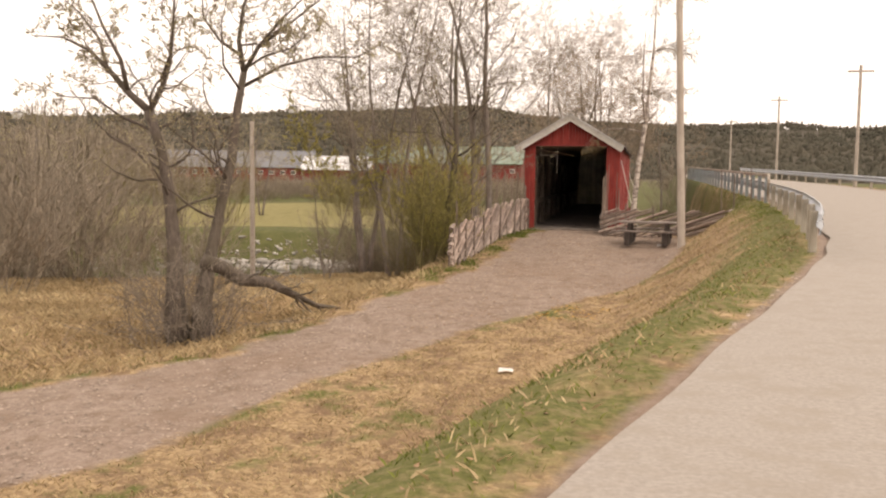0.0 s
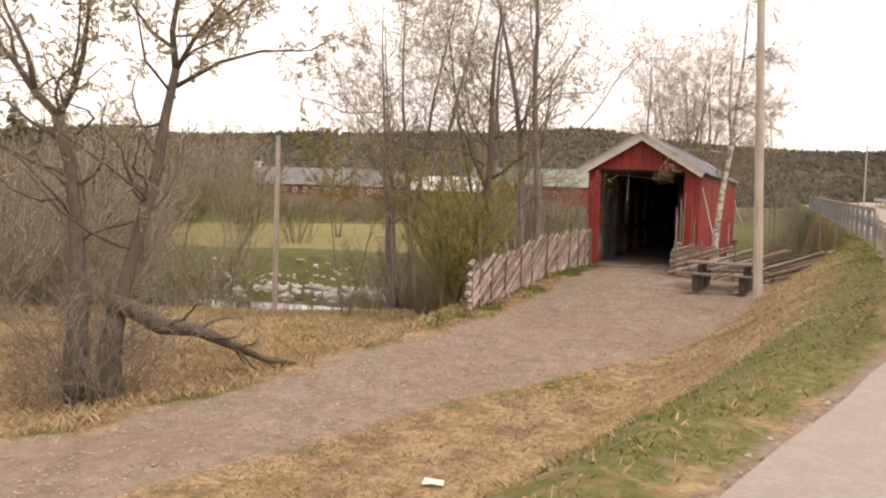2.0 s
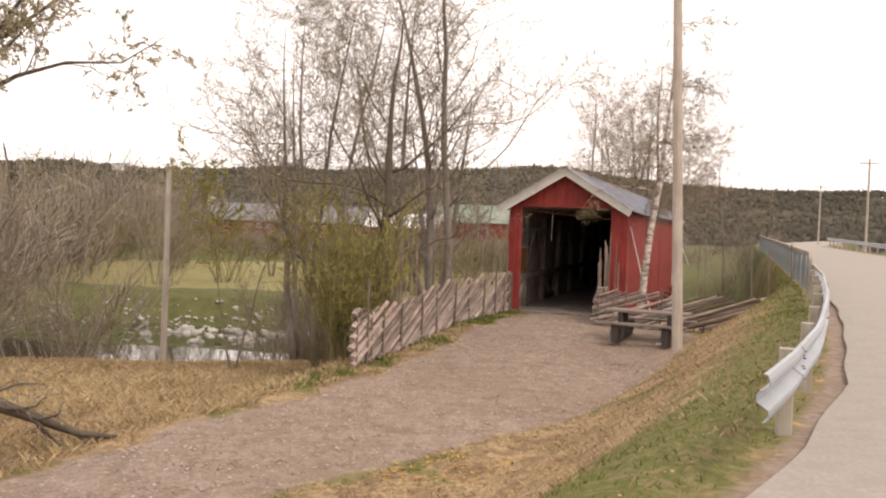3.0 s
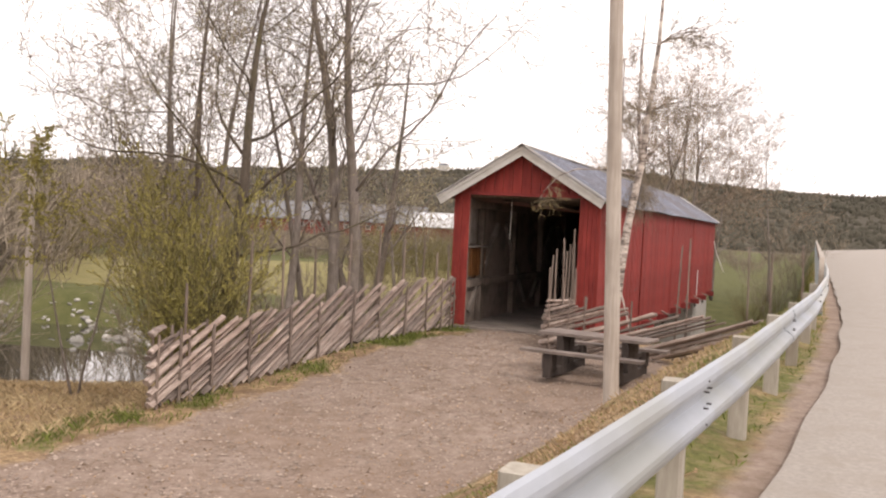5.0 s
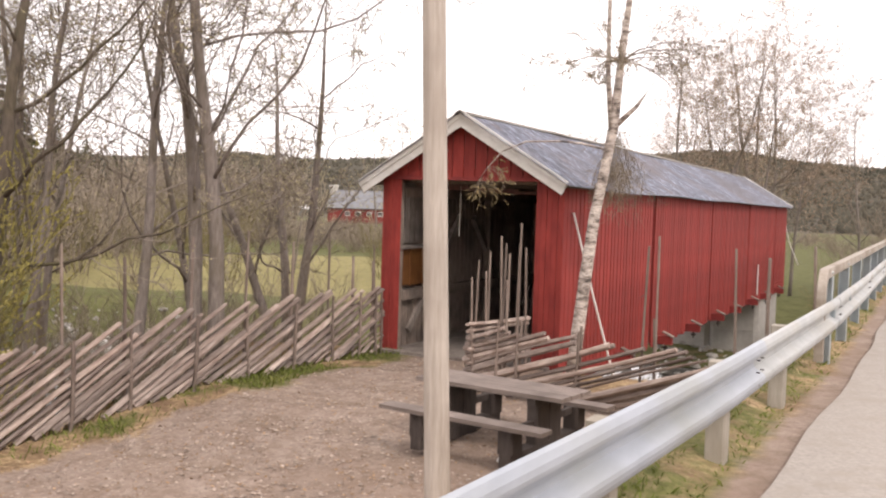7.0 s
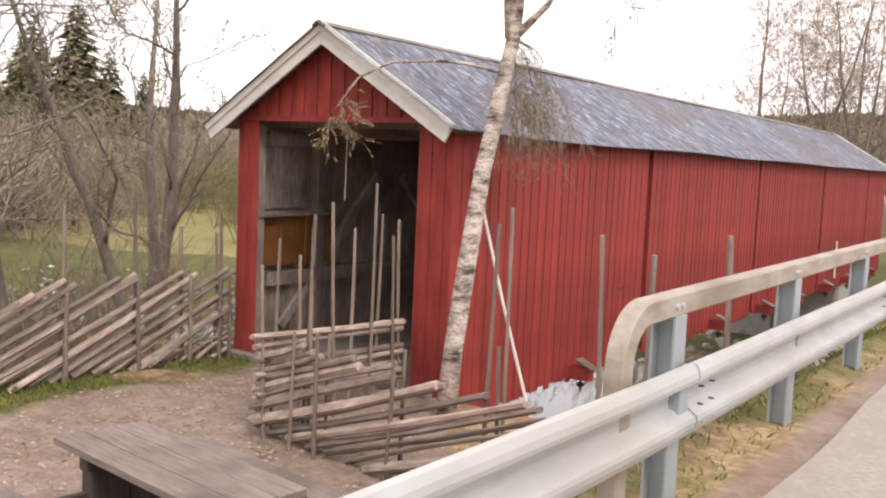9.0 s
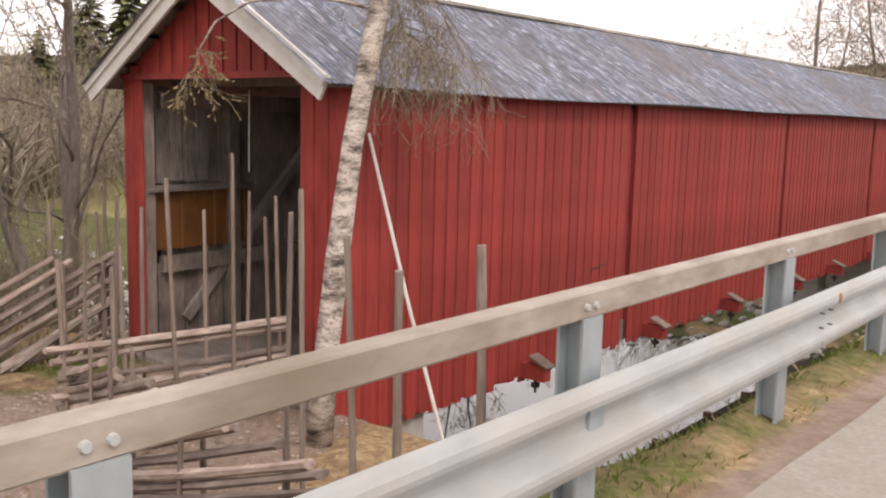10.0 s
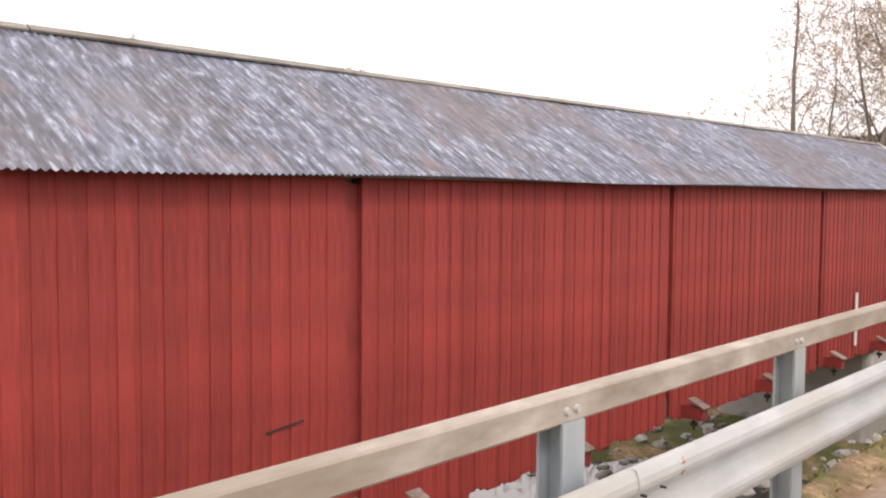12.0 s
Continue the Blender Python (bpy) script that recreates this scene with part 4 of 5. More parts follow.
m.f += [tuple(range(8)), tuple(reversed(range((len(prof) - 1) * 8, len(prof) * 8)))]
part("top_rail", local(m, RO), M_HANDRAIL, hand, "dirty beige steel top rail, bent down at its end")


def h_post(y, z, h):
    """A rolled H section standing on end, flanges towards bridge and road."""
    sec = ((-0.055, -0.065), (-0.043, -0.065), (-0.043, -0.006), (0.043, -0.006), (0.043, -0.065), (0.055, -0.065), (0.055, 0.065), (0.043, 0.065), (0.043, 0.006), (-0.043, 0.006), (-0.043, 0.065), (-0.055, 0.065))
    m = Mesh()
    m.v = [(4.896 + a, y + b, zz) for zz in (z, z + h) for a, b in sec]
    n = len(sec)
    m.f = [tuple(reversed(range(n))), tuple(range(n, 2 * n))] + [(i, (i + 1) % n, n + (i + 1) % n, n + i) for i in range(n)]
    return m


k = 0
while 29.225 + 1.977 * k < 84:
    yy = 29.225 + 1.977 * k + (0.09 if k == 0 else 0)
    top = 3.145 + 0.006 * (yy - 29.2)
    h = top - 0.045 - 2.12
    post = h_post(yy, 2.12, h)
    p = part("steel_post", local(post, RO), M_STEELPOST, hand, "galvanised steel section post")
    for dy in (-0.03, 0.03):
        part("bolt", local(Mesh().tube([(4.934, yy + dy, top - 0.005), (4.950, yy + dy, top - 0.005)], [0.016, 0.012], 8), RO), M_STEELDIRTY, p)
    part("bracket", local(Mesh().box((4.968, yy, rail_z(yy)), (0.036, 0.1, 0.16)), RO), M_STEELPOST, p)
    k += 1
# rail across the road
rail2 = thing("guard_rail", "galvanised steel guard rail on the far side of the road", "guard rail", (12.6, 30, 2.9))
pts = [(float(seq(EDGE, v)) + 7.5, float(v), rail_z(v)) for v in np.linspace(20, 118, 40)]
part("beam", local(beam_strip(pts, -1), (12.6, 30, 2.9)), M_STEEL, rail2)
for v in np.linspace(22, 116, 24):
    x = float(seq(EDGE, v)) + 7.63
    part("wood_post", local(Mesh().box((x, v, rail_z(v) - 0.35), (0.12, 0.14, 1.0)), (12.6, 30, 2.9)), M_POSTWOOD, rail2)


# ---- trees ----
def turned(d, angle, spin):
    a = d.orthogonal().normalized()
    return (Matrix.Rotation(spin, 3, d) @ (Matrix.Rotation(angle, 3, a) @ d)).normalized()


class Tree:
    """Grows limbs by repeated forking: thick wood and twigs in two meshes, buds as small leaves on the twigs."""

    def __init__(self, seed, buds=3, bud_size=0.035, up=0.05, wander=0.34):
        self.g = random.Random(seed)
        self.stems, self.limbs, self.twigs, self.leaves = [], [], Mesh(), Mesh()
        self.buds, self.bud_size, self.up, self.wander, self.thin = buds, bud_size, up, wander, 0.005
        self.fine = 1.0

    def path(self, p, d, length, n, up, wander=None):
        wander = self.wander if wander is None else wander
        pts = [Vector(p)]
        d = Vector(d)
        for _ in range(n):
            d = (d + Vector((self.g.gauss(0, 1), self.g.gauss(0, 1), self.g.gauss(0, 1))) * wander * 0.55 + Vector((0, 0, up))).normalized()
            pts.append(pts[-1] + d * (length / n))
        return pts

    def limb(self, p, d, length, r, level, counts, angle=(0.5, 1.0), lens=(0.45, 0.7), start=0.3, up=None):
        up = self.up if up is None else up
        n = max(2, round((9 if level == 0 else (8 if level == 1 else (6 if level == 2 else 4))) * self.fine))
        pts = self.path(p, d, length, n, up + (0.03 if level == 1 and r > 0.02 else 0), self.wander * (0.7 if r > 0.03 else 0.95))
        self.along(pts, r, level, counts, angle, lens, start)

    def bar(self, pts, radii, sides=8, wob=0.1, stem=True):
        """A stem or a thick limb, a piece of its own."""
        m = Mesh().tube(pts, radii, sides, True, wob, self.g)
        m.smooth = True
        (self.stems if stem else self.limbs).append(m)

    def along(self, pts, r, level, counts, angle=(0.5, 1.0), lens=(0.45, 0.7), start=0.3):
        g, n = self.g, len(pts) - 1
        last = level >= len(counts)
        tip = 0.1 if level == 0 else 0.25
        radii = [max(r * (1 - (1 - tip) * i / n), self.thin) for i in range(n + 1)]
        thick = r > 0.022
        if thick:
            self.bar(pts, radii, 8 if r > 0.08 else 5, 0.06, level == 0 and r > 0.06)
        else:
            self.twigs.tube(pts, radii, 3, False, 0, g)
        length = sum((pts[i + 1] - pts[i]).length for i in range(n))
        if last:
            for _ in range(self.buds):
                u = g.uniform(0.25, 1.0) * n
                i = min(int(u), n - 1)
                q = pts[i].lerp(pts[i + 1], u - i)
                self.bud(q)
            return
        for k in range(counts[level]):
            u = (start + (1 - start) * (k + g.uniform(0.1, 0.9)) / counts[level]) * n
            i = min(int(u), n - 1)
            q = pts[i].lerp(pts[i + 1], u - i)
            d0 = (pts[i + 1] - pts[i]).normalized()
            d = turned(d0, g.uniform(*angle), g.uniform(0, 6.283))
            rr = radii[i] * (g.uniform(0.22, 0.42) if level == 0 else g.uniform(0.32, 0.5))
            self.limb(q, d, length * g.uniform(*lens) * (1.15 - 0.55 * u / n), rr, level + 1, counts, angle, lens, 0.25)

    def bud(self, q):
        g, s = self.g, self.bud_size * self.g.uniform(0.6, 1.4)
        a = Vector((g.uniform(-1, 1), g.uniform(-1, 1), g.uniform(-1, 1))).normalized() * s
        b = a.orthogonal().normalized() * s * 0.55
        self.leaves.add([tuple(q - b), tuple(q + a * 0.6), tuple(q + b), tuple(q - a * 0.6)], [(0, 1, 2, 3)])

    def place(self, name, loc, label, category, bark, twig, leaf, group="", rot=0.0, scale=1.0):
        t = thing(name, label, category, loc, group)
        t.rotation_euler = (0, 0, rot)
        t.scale = (scale, scale, scale)
        for m in self.stems:
            part("trunk", m, bark, t)
        for m in self.limbs:
            part("limb", m, bark, t)
        if self.twigs.v:
            part("crown", self.twigs, twig, t)
        if self.leaves.v:
            part("foliage", self.leaves, leaf, t)
        return t


def again(t, x, y, rot, scale, dz=-0.1):
    return copy_thing_scaled(t, x, y, rot, scale, dz)


def copy_thing_scaled(t, x, y, rot, scale, dz):
    keep = tuple(t.scale)
    t.scale = (scale, scale, scale)
    c = copy_thing(t, Matrix.Translation((x, y, gz_at(x, y) + dz)) @ Matrix.Rotation(rot, 4, "Z"))
    t.scale = keep
    return c


# old twin-stemmed tree beside the track
tx, ty = -8.64, 15.4
tz = gz_at(tx, ty)
t = Tree(21, 5, 0.024, 0.03, 0.58)
LEAF3 = (12, 8, 6)
# straight right stem up to its fork
r_pts = [Vector(p) for p in ((0.30, 0.10, -0.1), (0.34, 0.12, 0.8), (0.38, 0.3, 1.6), (0.50, 0.6, 2.7), (0.66, 0.95, 4.0), (0.70, 1.15, 5.0), (0.80, 1.3, 5.9))]
r_pts.insert(1, Vector((0.32, 0.10, 0.4)))
t.bar(r_pts, [0.29, 0.25, 0.22, 0.135, 0.105, 0.095, 0.085, 0.08], 10, 0.16)
for r, pts in ((0.07, ((0, 0, 0), (-0.16, 0.1, 0.7), (-0.1, 0.2, 1.4), (0.15, 0.2, 2.2), (0.3, 0.3, 3.2))),
               (0.055, ((0, 0, 0), (0.3, 0.1, 0.55), (0.75, 0.1, 1.05), (1.2, 0.0, 1.4), (1.9, 0.1, 2.1))),
               (0.042, ((-0.1, 0.05, 0.4), (-0.55, 0.0, 0.7), (-0.9, -0.1, 1.2), (-1.0, 0.0, 2.0), (-1.3, 0.1, 2.8))),
               (0.045, ((0, 0, -0.3), (0.8, 0.2, 0.15), (1.6, 0.3, 0.35), (2.5, 0.4, 0.35), (3.2, 0.4, 0.7))),
               (0.04, ((0.3, 0.1, 0.55), (1.0, 0.5, 1.2), (1.8, 0.8, 1.9), (2.6, 0.9, 2.3))),
               (0.034, ((0.05, 0, 0.1), (0.6, -0.3, 0.3), (1.3, -0.5, 0.45), (1.9, -0.5, 0.9))),
               (0.034, ((0, 0, -0.5), (-0.2, -0.6, 0.1), (0.0, -1.1, 0.9), (0.4, -1.4, 1.8)))):
    t.along([r_pts[-1] + Vector(p) for p in pts], r, 0, LEAF3, (0.5, 1.2), (0.24, 0.42), 0.1)
# left stem, leaning, forking wide
l_pts = [Vector(p) for p in ((-0.22, 0.0, -0.1), (-0.25, 0.0, 0.9), (-0.30, 0.1, 1.9), (-0.42, 0.2, 3.0), (-0.66, 0.3, 4.1), (-0.98, 0.35, 5.0))]
l_pts.insert(1, Vector((-0.24, 0, 0.4)))
t.bar(l_pts, [0.28, 0.25, 0.22, 0.14, 0.12, 0.11, 0.105], 10, 0.16)
for r, pts in ((0.085, ((0, 0, 0), (-0.5, 0.0, 0.4), (-1.05, 0.1, 0.95), (-1.5, 0.1, 1.35), (-2.2, 0.2, 1.65), (-3.0, 0.2, 1.7))),
               (0.08, ((0, 0, 0), (0.25, 0.1, 0.5), (0.45, 0.1, 1.05), (0.48, 0.2, 1.8), (0.55, 0.2, 2.7), (0.4, 0.3, 3.8))),
               (0.06, ((-0.5, 0.0, 0.4), (-0.6, -0.1, 1.1), (-0.95, -0.2, 1.8), (-1.25, -0.2, 2.5), (-1.7, -0.1, 3.4))),
               (0.045, ((-1.05, 0.1, 0.95), (-1.3, 0.2, 1.6), (-1.8, 0.2, 2.2), (-2.5, 0.1, 2.8))),
               (0.042, ((0, 0, -0.4), (-0.8, 0.2, -0.1), (-1.5, 0.3, 0.3), (-2.3, 0.3, 0.35), (-3.1, 0.2, 0.7))),
               (0.036, ((0.3, 0, 0.7), (0.7, -0.3, 1.2), (0.85, -0.4, 2.0), (1.1, -0.4, 2.9)))):
    t.along([l_pts[-1] + Vector(p) for p in pts], r, 0, LEAF3, (0.5, 1.2), (0.22, 0.38), 0.08)
# side limbs lower down both stems
for pts, r0 in ((r_pts, 0.036), (l_pts, 0.04)):
    for k in range(9):
        i = t.g.choice((3, 4, 4, 5, 5))
        q = pts[i].lerp(pts[i + 1], t.g.random())
        a = t.g.uniform(0, 6.283)
        t.limb(q, Vector((math.cos(a), math.sin(a) * 0.6, t.g.uniform(0.2, 0.8))).normalized(), t.g.uniform(1.4, 2.6), r0 * t.g.uniform(0.7, 1.1), 1, (0, 7, 6), (0.4, 0.9), (0.3, 0.5), 0.2)
# shoots round the foot
for _ in range(150):
    a = t.g.uniform(0, 6.283)
    k_ = t.g.uniform(0.2, 1.2)
    p = Vector((math.cos(a) * k_, math.sin(a) * k_ * 0.9, t.g.uniform(-0.1, 0.3)))
    t.limb(p, Vector((math.cos(a) * 0.3, math.sin(a) * 0.3, 1)).normalized(), t.g.uniform(0.6, 2.4), 0.008, 1, (0, 7, 0), (0.3, 0.7), (0.3, 0.5))
# broken limb hanging to the ground
br = [Vector(p) for p in ((0.36, 0.12, 1.78), (0.62, 0.38, 1.66), (0.95, 0.75, 1.34), (1.35, 1.3, 1.22), (1.72, 1.85, 0.9), (2.1, 2.45, 0.55), (2.6, 3.0, 0.42))]
t.bar(br, [0.17, 0.155, 0.14, 0.115, 0.09, 0.06, 0.025], 9, 0.12, False)
for i, d, ln in ((3, (0.8, 0.2, 0.35), 0.9), (4, (0.1, 0.4, -0.6), 0.5), (2, (-0.2, 0.5, -0.7), 0.6), (4, (0.6, -0.5, 0.2), 0.6), (5, (0.2, 0.3, -0.3), 0.4), (3, (-0.4, -0.5, -0.3), 0.9), (2, (0.7, 0.3, 0.4), 1.3), (3, (0.5, 0.6, -0.7), 1.0), (4, (0.7, 0.2, -0.5), 0.9), (5, (0.3, 0.2, -0.9), 0.5)):
    t.limb(br[i], Vector(d).normalized(), ln, 0.034, 1, (0, 5, 3), (0.4, 0.9), (0.4, 0.6), 0.3, -0.05)
t.place("tree", (tx, ty, tz), "old twin-stemmed budding tree with a broken limb beside the track", "tree", M_STEM, M_TWIG, M_BUD)


def tall_tree(seed, h, r, stems=1, lean=(0, 0), counts=(9, 7, 6), spread=0.12, buds=4, bud_size=0.025, up=0.035, start=0.27, angle=(0.6, 1.15), lens=(0.32, 0.5), fine=1.0):
    t = Tree(seed, buds, bud_size, up, 0.44)
    t.fine = fine
    for k in range(stems):
        a = 6.283 * k / max(stems, 1) + t.g.uniform(-0.4, 0.4)
        sp = spread if stems > 1 else 0.02
        d = Vector((math.cos(a) * sp + lean[0], math.sin(a) * sp + lean[1], 1)).normalized()
        hh = h * t.g.uniform(0.82, 1.0)
        pts = t.path((math.cos(a) * r * (stems > 1), math.sin(a) * r * (stems > 1), -0.15), d, hh, 9, 0.02, 0.1)
        t.along(pts, r * t.g.uniform(0.8, 1.0), 0, counts, angle, lens, start)
    return t


def stand(t, name, x, y, label, bark, twig, leaf, group="", rot=0.0, category="tree"):
    return t.place(name, (x, y, gz_at(x, y) - 0.05), label, category, bark, twig, leaf, group, rot)


ALDER = "bare budding alder behind the roundpole fence"
stand(tall_tree(31, 11, 0.18, 1, (0.10, -0.02), (15, 10, 8)), "alder", -5.45, 27.1, "leaning mossy alder with a bushy tuft behind the fence", M_MOSSBARK, M_TWIG, M_BUD)
stand(tall_tree(32, 12.5, 0.14, 1, (-0.02, 0.02), (15, 10, 8)), "alder", -5.9, 30.2, ALDER, M_BARK, M_TWIG, M_BUD, "alders behind the fence")
stand(tall_tree(33, 13, 0.18, 2, (0.0, 0.0), (14, 10, 8), 0.07), "alder", -4.9, 30.9, "twin-stemmed budding alder behind the fence", M_BARK, M_TWIG, M_BUD, "alders behind the fence")
stand(tall_tree(34, 8.4, 0.15, 3, (-0.05, 0.0), (11, 9, 7), 0.2, start=0.2, angle=(0.5, 1.0), lens=(0.28, 0.4)), "alder", -6.5, 35.2, "spreading three-stemmed alder beside the bridge", M_BARK, M_TWIG, M_BUD, "alders behind the fence")
stand(tall_tree(35, 12, 0.125, 3, (-0.03, 0.0), (13, 10, 8), 0.12), "alder", -9.4, 31.2, "slender several-stemmed budding alder on the river bank", M_BARK, M_TWIG, M_BUD, "alders behind the fence")
stand(tall_tree(36, 11, 0.115, 2, (-0.06, 0.0), (13, 10, 8), 0.10), "alder", -7.9, 29.6, ALDER, M_BARK, M_TWIG, M_BUD, "alders behind the fence")
stand(tall_tree(37, 12.5, 0.125, 1, (0.02, 0.02), (13, 10, 8)), "alder", -7.0, 33.2, ALDER, M_BARK, M_TWIG, M_BUD, "alders behind the fence")

# near leaning birch at the wall
bx0, by0 = 0.56, 33.95
b = Tree(41, 3, 0.024, -0.02, 0.2)
bp = [Vector(p) for p in ((-0.05, 0, -0.2), (0.02, 0.03, 0.8), (0.10, 0.1, 1.8), (0.19, 0.18, 2.8), (0.30, 0.28, 3.6), (0.40, 0.36, 4.3), (0.48, 0.4, 5.4), (0.62, 0.46, 7.0), (0.68, 0.5, 9.0))]
b.bar(bp, [0.125, 0.108, 0.1, 0.092, 0.085, 0.08, 0.064, 0.046, 0.02], 14, 0.1)
b.bar([bp[5], bp[5] + Vector((0.35, 0.1, 0.35)), bp[5] + Vector((0.62, 0.15, 0.75))], [0.05, 0.035, 0.012], 7, 0.1, False)
b.bar([bp[5] + Vector((-0.02, -0.05, 0)), bp[5] + Vector((-0.13, 0, 0.9)), bp[5] + Vector((-0.15, 0, 2.4)), bp[5] + Vector((-0.1, 0.05, 3.6))], [0.05, 0.045, 0.03, 0.008], 7, 0.1, False)
# one arched bough with a budding spray in front of the gable, short drooping sprays over the eave
b.thin = 0.002
bough = [Vector(p) for p in ((0.35, 0.32, 3.92), (-0.12, 0.20, 4.03), (-0.43, 0.15, 4.06), (-1.05, 0.05, 4.05), (-1.46, -0.05, 3.87), (-1.70, -0.08, 3.60), (-1.84, -0.10, 3.40))]
b.bar(bough, [0.022, 0.02, 0.018, 0.015, 0.012, 0.009, 0.006], 5, 0.05, False)


def spray(pts, first, count, lo, hi, side, drop):
    for i in range(first, len(pts)):
        for _ in range(count):
            d = Vector((b.g.gauss(side, 0.7), b.g.gauss(0, 0.5), drop + b.g.gauss(0, 0.3))).normalized()
            b.limb(pts[i], d, b.g.uniform(lo, hi), 0.003, 1, (0, 4), (0.4, 0.9), (0.4, 0.7), 0.2, -0.12)


b.buds = 9
b.bud_size = 0.021
spray(bough, 5, 10, 0.25, 0.6, 0.55, -0.3)
b.bud_size = 0.012
b.buds = 3
for _ in range(16):
    tip = Vector((b.g.uniform(-0.05, 0.8), b.g.uniform(0.4, 2.1), b.g.uniform(3.2, 3.75)))
    root = bp[b.g.choice((4, 5, 5))]
    pts = [root, root.lerp(tip, 0.35) + Vector((0, 0, 0.22)), root.lerp(tip, 0.7) + Vector((0, 0, 0.16)), tip]
    b.twigs.tube(pts, [0.008, 0.006, 0.004, 0.003], 4)
    spray(pts, 1, 5, 0.25, 0.65, 0.05, -0.75)
b.thin = 0.004
b.buds, b.bud_size = 2, 0.016
for _ in range(22):
    i = b.g.choice((6, 6, 7, 7, 8))
    a = b.g.uniform(0, 6.283)
    b.limb(bp[i], Vector((math.cos(a), math.sin(a), b.g.uniform(0.1, 0.7))).normalized(), b.g.uniform(0.9, 1.6), 0.018, 0, (6, 5, 4), (0.4, 0.9), (0.4, 0.6), 0.25, -0.08)
b.place("birch", (bx0, by0, 0.8), "leaning white-barked birch close to the bridge wall", "tree", M_BIRCH, M_TWIG_BROWN, M_CATKIN)

# birches beyond the bridge
bk = tall_tree(51, 15, 0.16, 2, (0, 0), (15, 9, 8), 0.10, 4, 0.045, 0.03, 0.25, fine=0.6)
first = bk.place("birch", (-5.2, 67.0, gz_at(-5.2, 67.0)), "tall bare birch with reddish buds beyond the bridge", "tree", M_BARK, M_TWIG_BROWN, M_BUD_RED, "birches beyond the bridge")
bk2 = tall_tree(52, 14, 0.14, 1, (0.02, 0), (20, 10, 8), 0.1, 4, 0.045, 0.03, 0.25, fine=0.6)
second = bk2.place("birch", (-2.2, 68.0, gz_at(-2.2, 68.0)), "slender bare birch with reddish buds beyond the bridge", "tree", M_BARK, M_TWIG_BROWN, M_BUD_RED, "birches beyond the bridge")
for x, y, rot, sc, src in ((-6.6, 70, 1.1, 0.95, second), (-3.8, 71, 2.2, 1.0, first), (-0.8, 70, 0.4, 0.9, second), (-2.8, 74, 4.0, 1.05, first), (2.4, 71, 3.1, 0.85, second), (-5.4, 76, 5.0, 1.0, second)):
    again(src, x, y, rot, sc)

# yellow-green willow bush behind the fence
w = Tree(61, 22, 0.024, 0.08, 0.3)
for _ in range(62):
    a = w.g.uniform(0, 6.283)
    p = Vector((math.cos(a), math.sin(a), 0)) * w.g.uniform(0, 0.5)
    d = Vector((math.cos(a) * 0.24, math.sin(a) * 0.24, 1)).normalized()
    w.limb(p, d, w.g.uniform(1.8, 4.2), 0.02, 1, (0, 9, 6), (0.3, 0.7), (0.25, 0.45), 0.2)
willow = stand(w, "willow_bush", -5.75, 26.6, "yellow-green budding willow bush at the end of the fence", M_TWIG_OLIVE, M_TWIG_OLIVE, M_WILLOW, category="bush")


# small olive tree on the near bank
ot = tall_tree(63, 6.0, 0.04, 2, (0.03, 0.0), (14, 9, 7), 0.16, 15, 0.030, 0.05, 0.5, (0.5, 1.0), (0.28, 0.4), 0.7)
stand(ot, "willow", -10.0, 28.4, "small olive-green budding willow tree on the river bank", M_BARK, M_TWIG_OLIVE, M_WILLOW)

# bare thickets
def thicket(seed, h, stems, twig, leaf, buds=1, counts=(0, 7, 5)):
    t = Tree(seed, buds, 0.02, 0.06, 0.26)
    t.fine = 0.5
    for _ in range(stems):
        a = t.g.uniform(0, 6.283)
        p = Vector((math.cos(a), math.sin(a), 0)) * t.g.uniform(0, 0.9)
        d = Vector((math.cos(a) * 0.4, math.sin(a) * 0.4, 1)).normalized()
        t.limb(p, d, h * t.g.uniform(0.55, 1.0), 0.019, 1, counts, (0.3, 0.8), (0.3, 0.5), 0.15)
    return t


bush1 = stand(thicket(71, 5.2, 19, M_TWIG_BROWN, M_BUD), "bare_bush", -18.5, 26.2, "tall bare brown bush at the field edge", M_TWIG_BROWN, M_TWIG_BROWN, M_BUD_RED, "bare bushes", category="bush")
bush2 = stand(thicket(72, 4.4, 18, M_TWIG_BROWN, M_BUD), "bare_bush", -21.5, 25.0, "bare brown bush on the river bank", M_TWIG_BROWN, M_TWIG_BROWN, M_BUD_RED, "bare bushes", category="bush")
bush3 = stand(thicket(73, 4.2, 22, M_TWIG_OLIVE, M_WILLOW, 3), "budding_bush", -34.0, 62.0, "olive budding bush across the river", M_TWIG_OLIVE, M_TWIG_OLIVE, M_WILLOW, "budding bushes", category="bush")
g = random.Random(17)
for x, y, s in ((-7.2, 28.4, 0.6), (-10.6, 31.6, 0.65), (-6.2, 33.2, 0.6), (-9.6, 33.6, 0.7), (-10.2, 34.4, 0.9), (-8.4, 35.6, 0.9)):
    again(g.choice((bush1, bush2, bush3)), x, y, g.uniform(0, 6), s * g.uniform(0.9, 1.1))
for x, y, s in ((-16.2, 25.2, 0.75), (-24, 23, 1.1), (-27, 20, 1.0), (-31, 24, 1.2), (-34, 19, 1.1), (-15.5, 28.6, 0.5), (-23, 28, 0.8), (-29, 28, 1.0), (-37, 26, 1.2), (-25, 33, 1.0), (-33, 37, 1.1), (-41, 33, 1.3)):
    again(g.choice((bush1, bush2)), x, y, g.uniform(0, 6), s * g.uniform(0.9, 1.1))
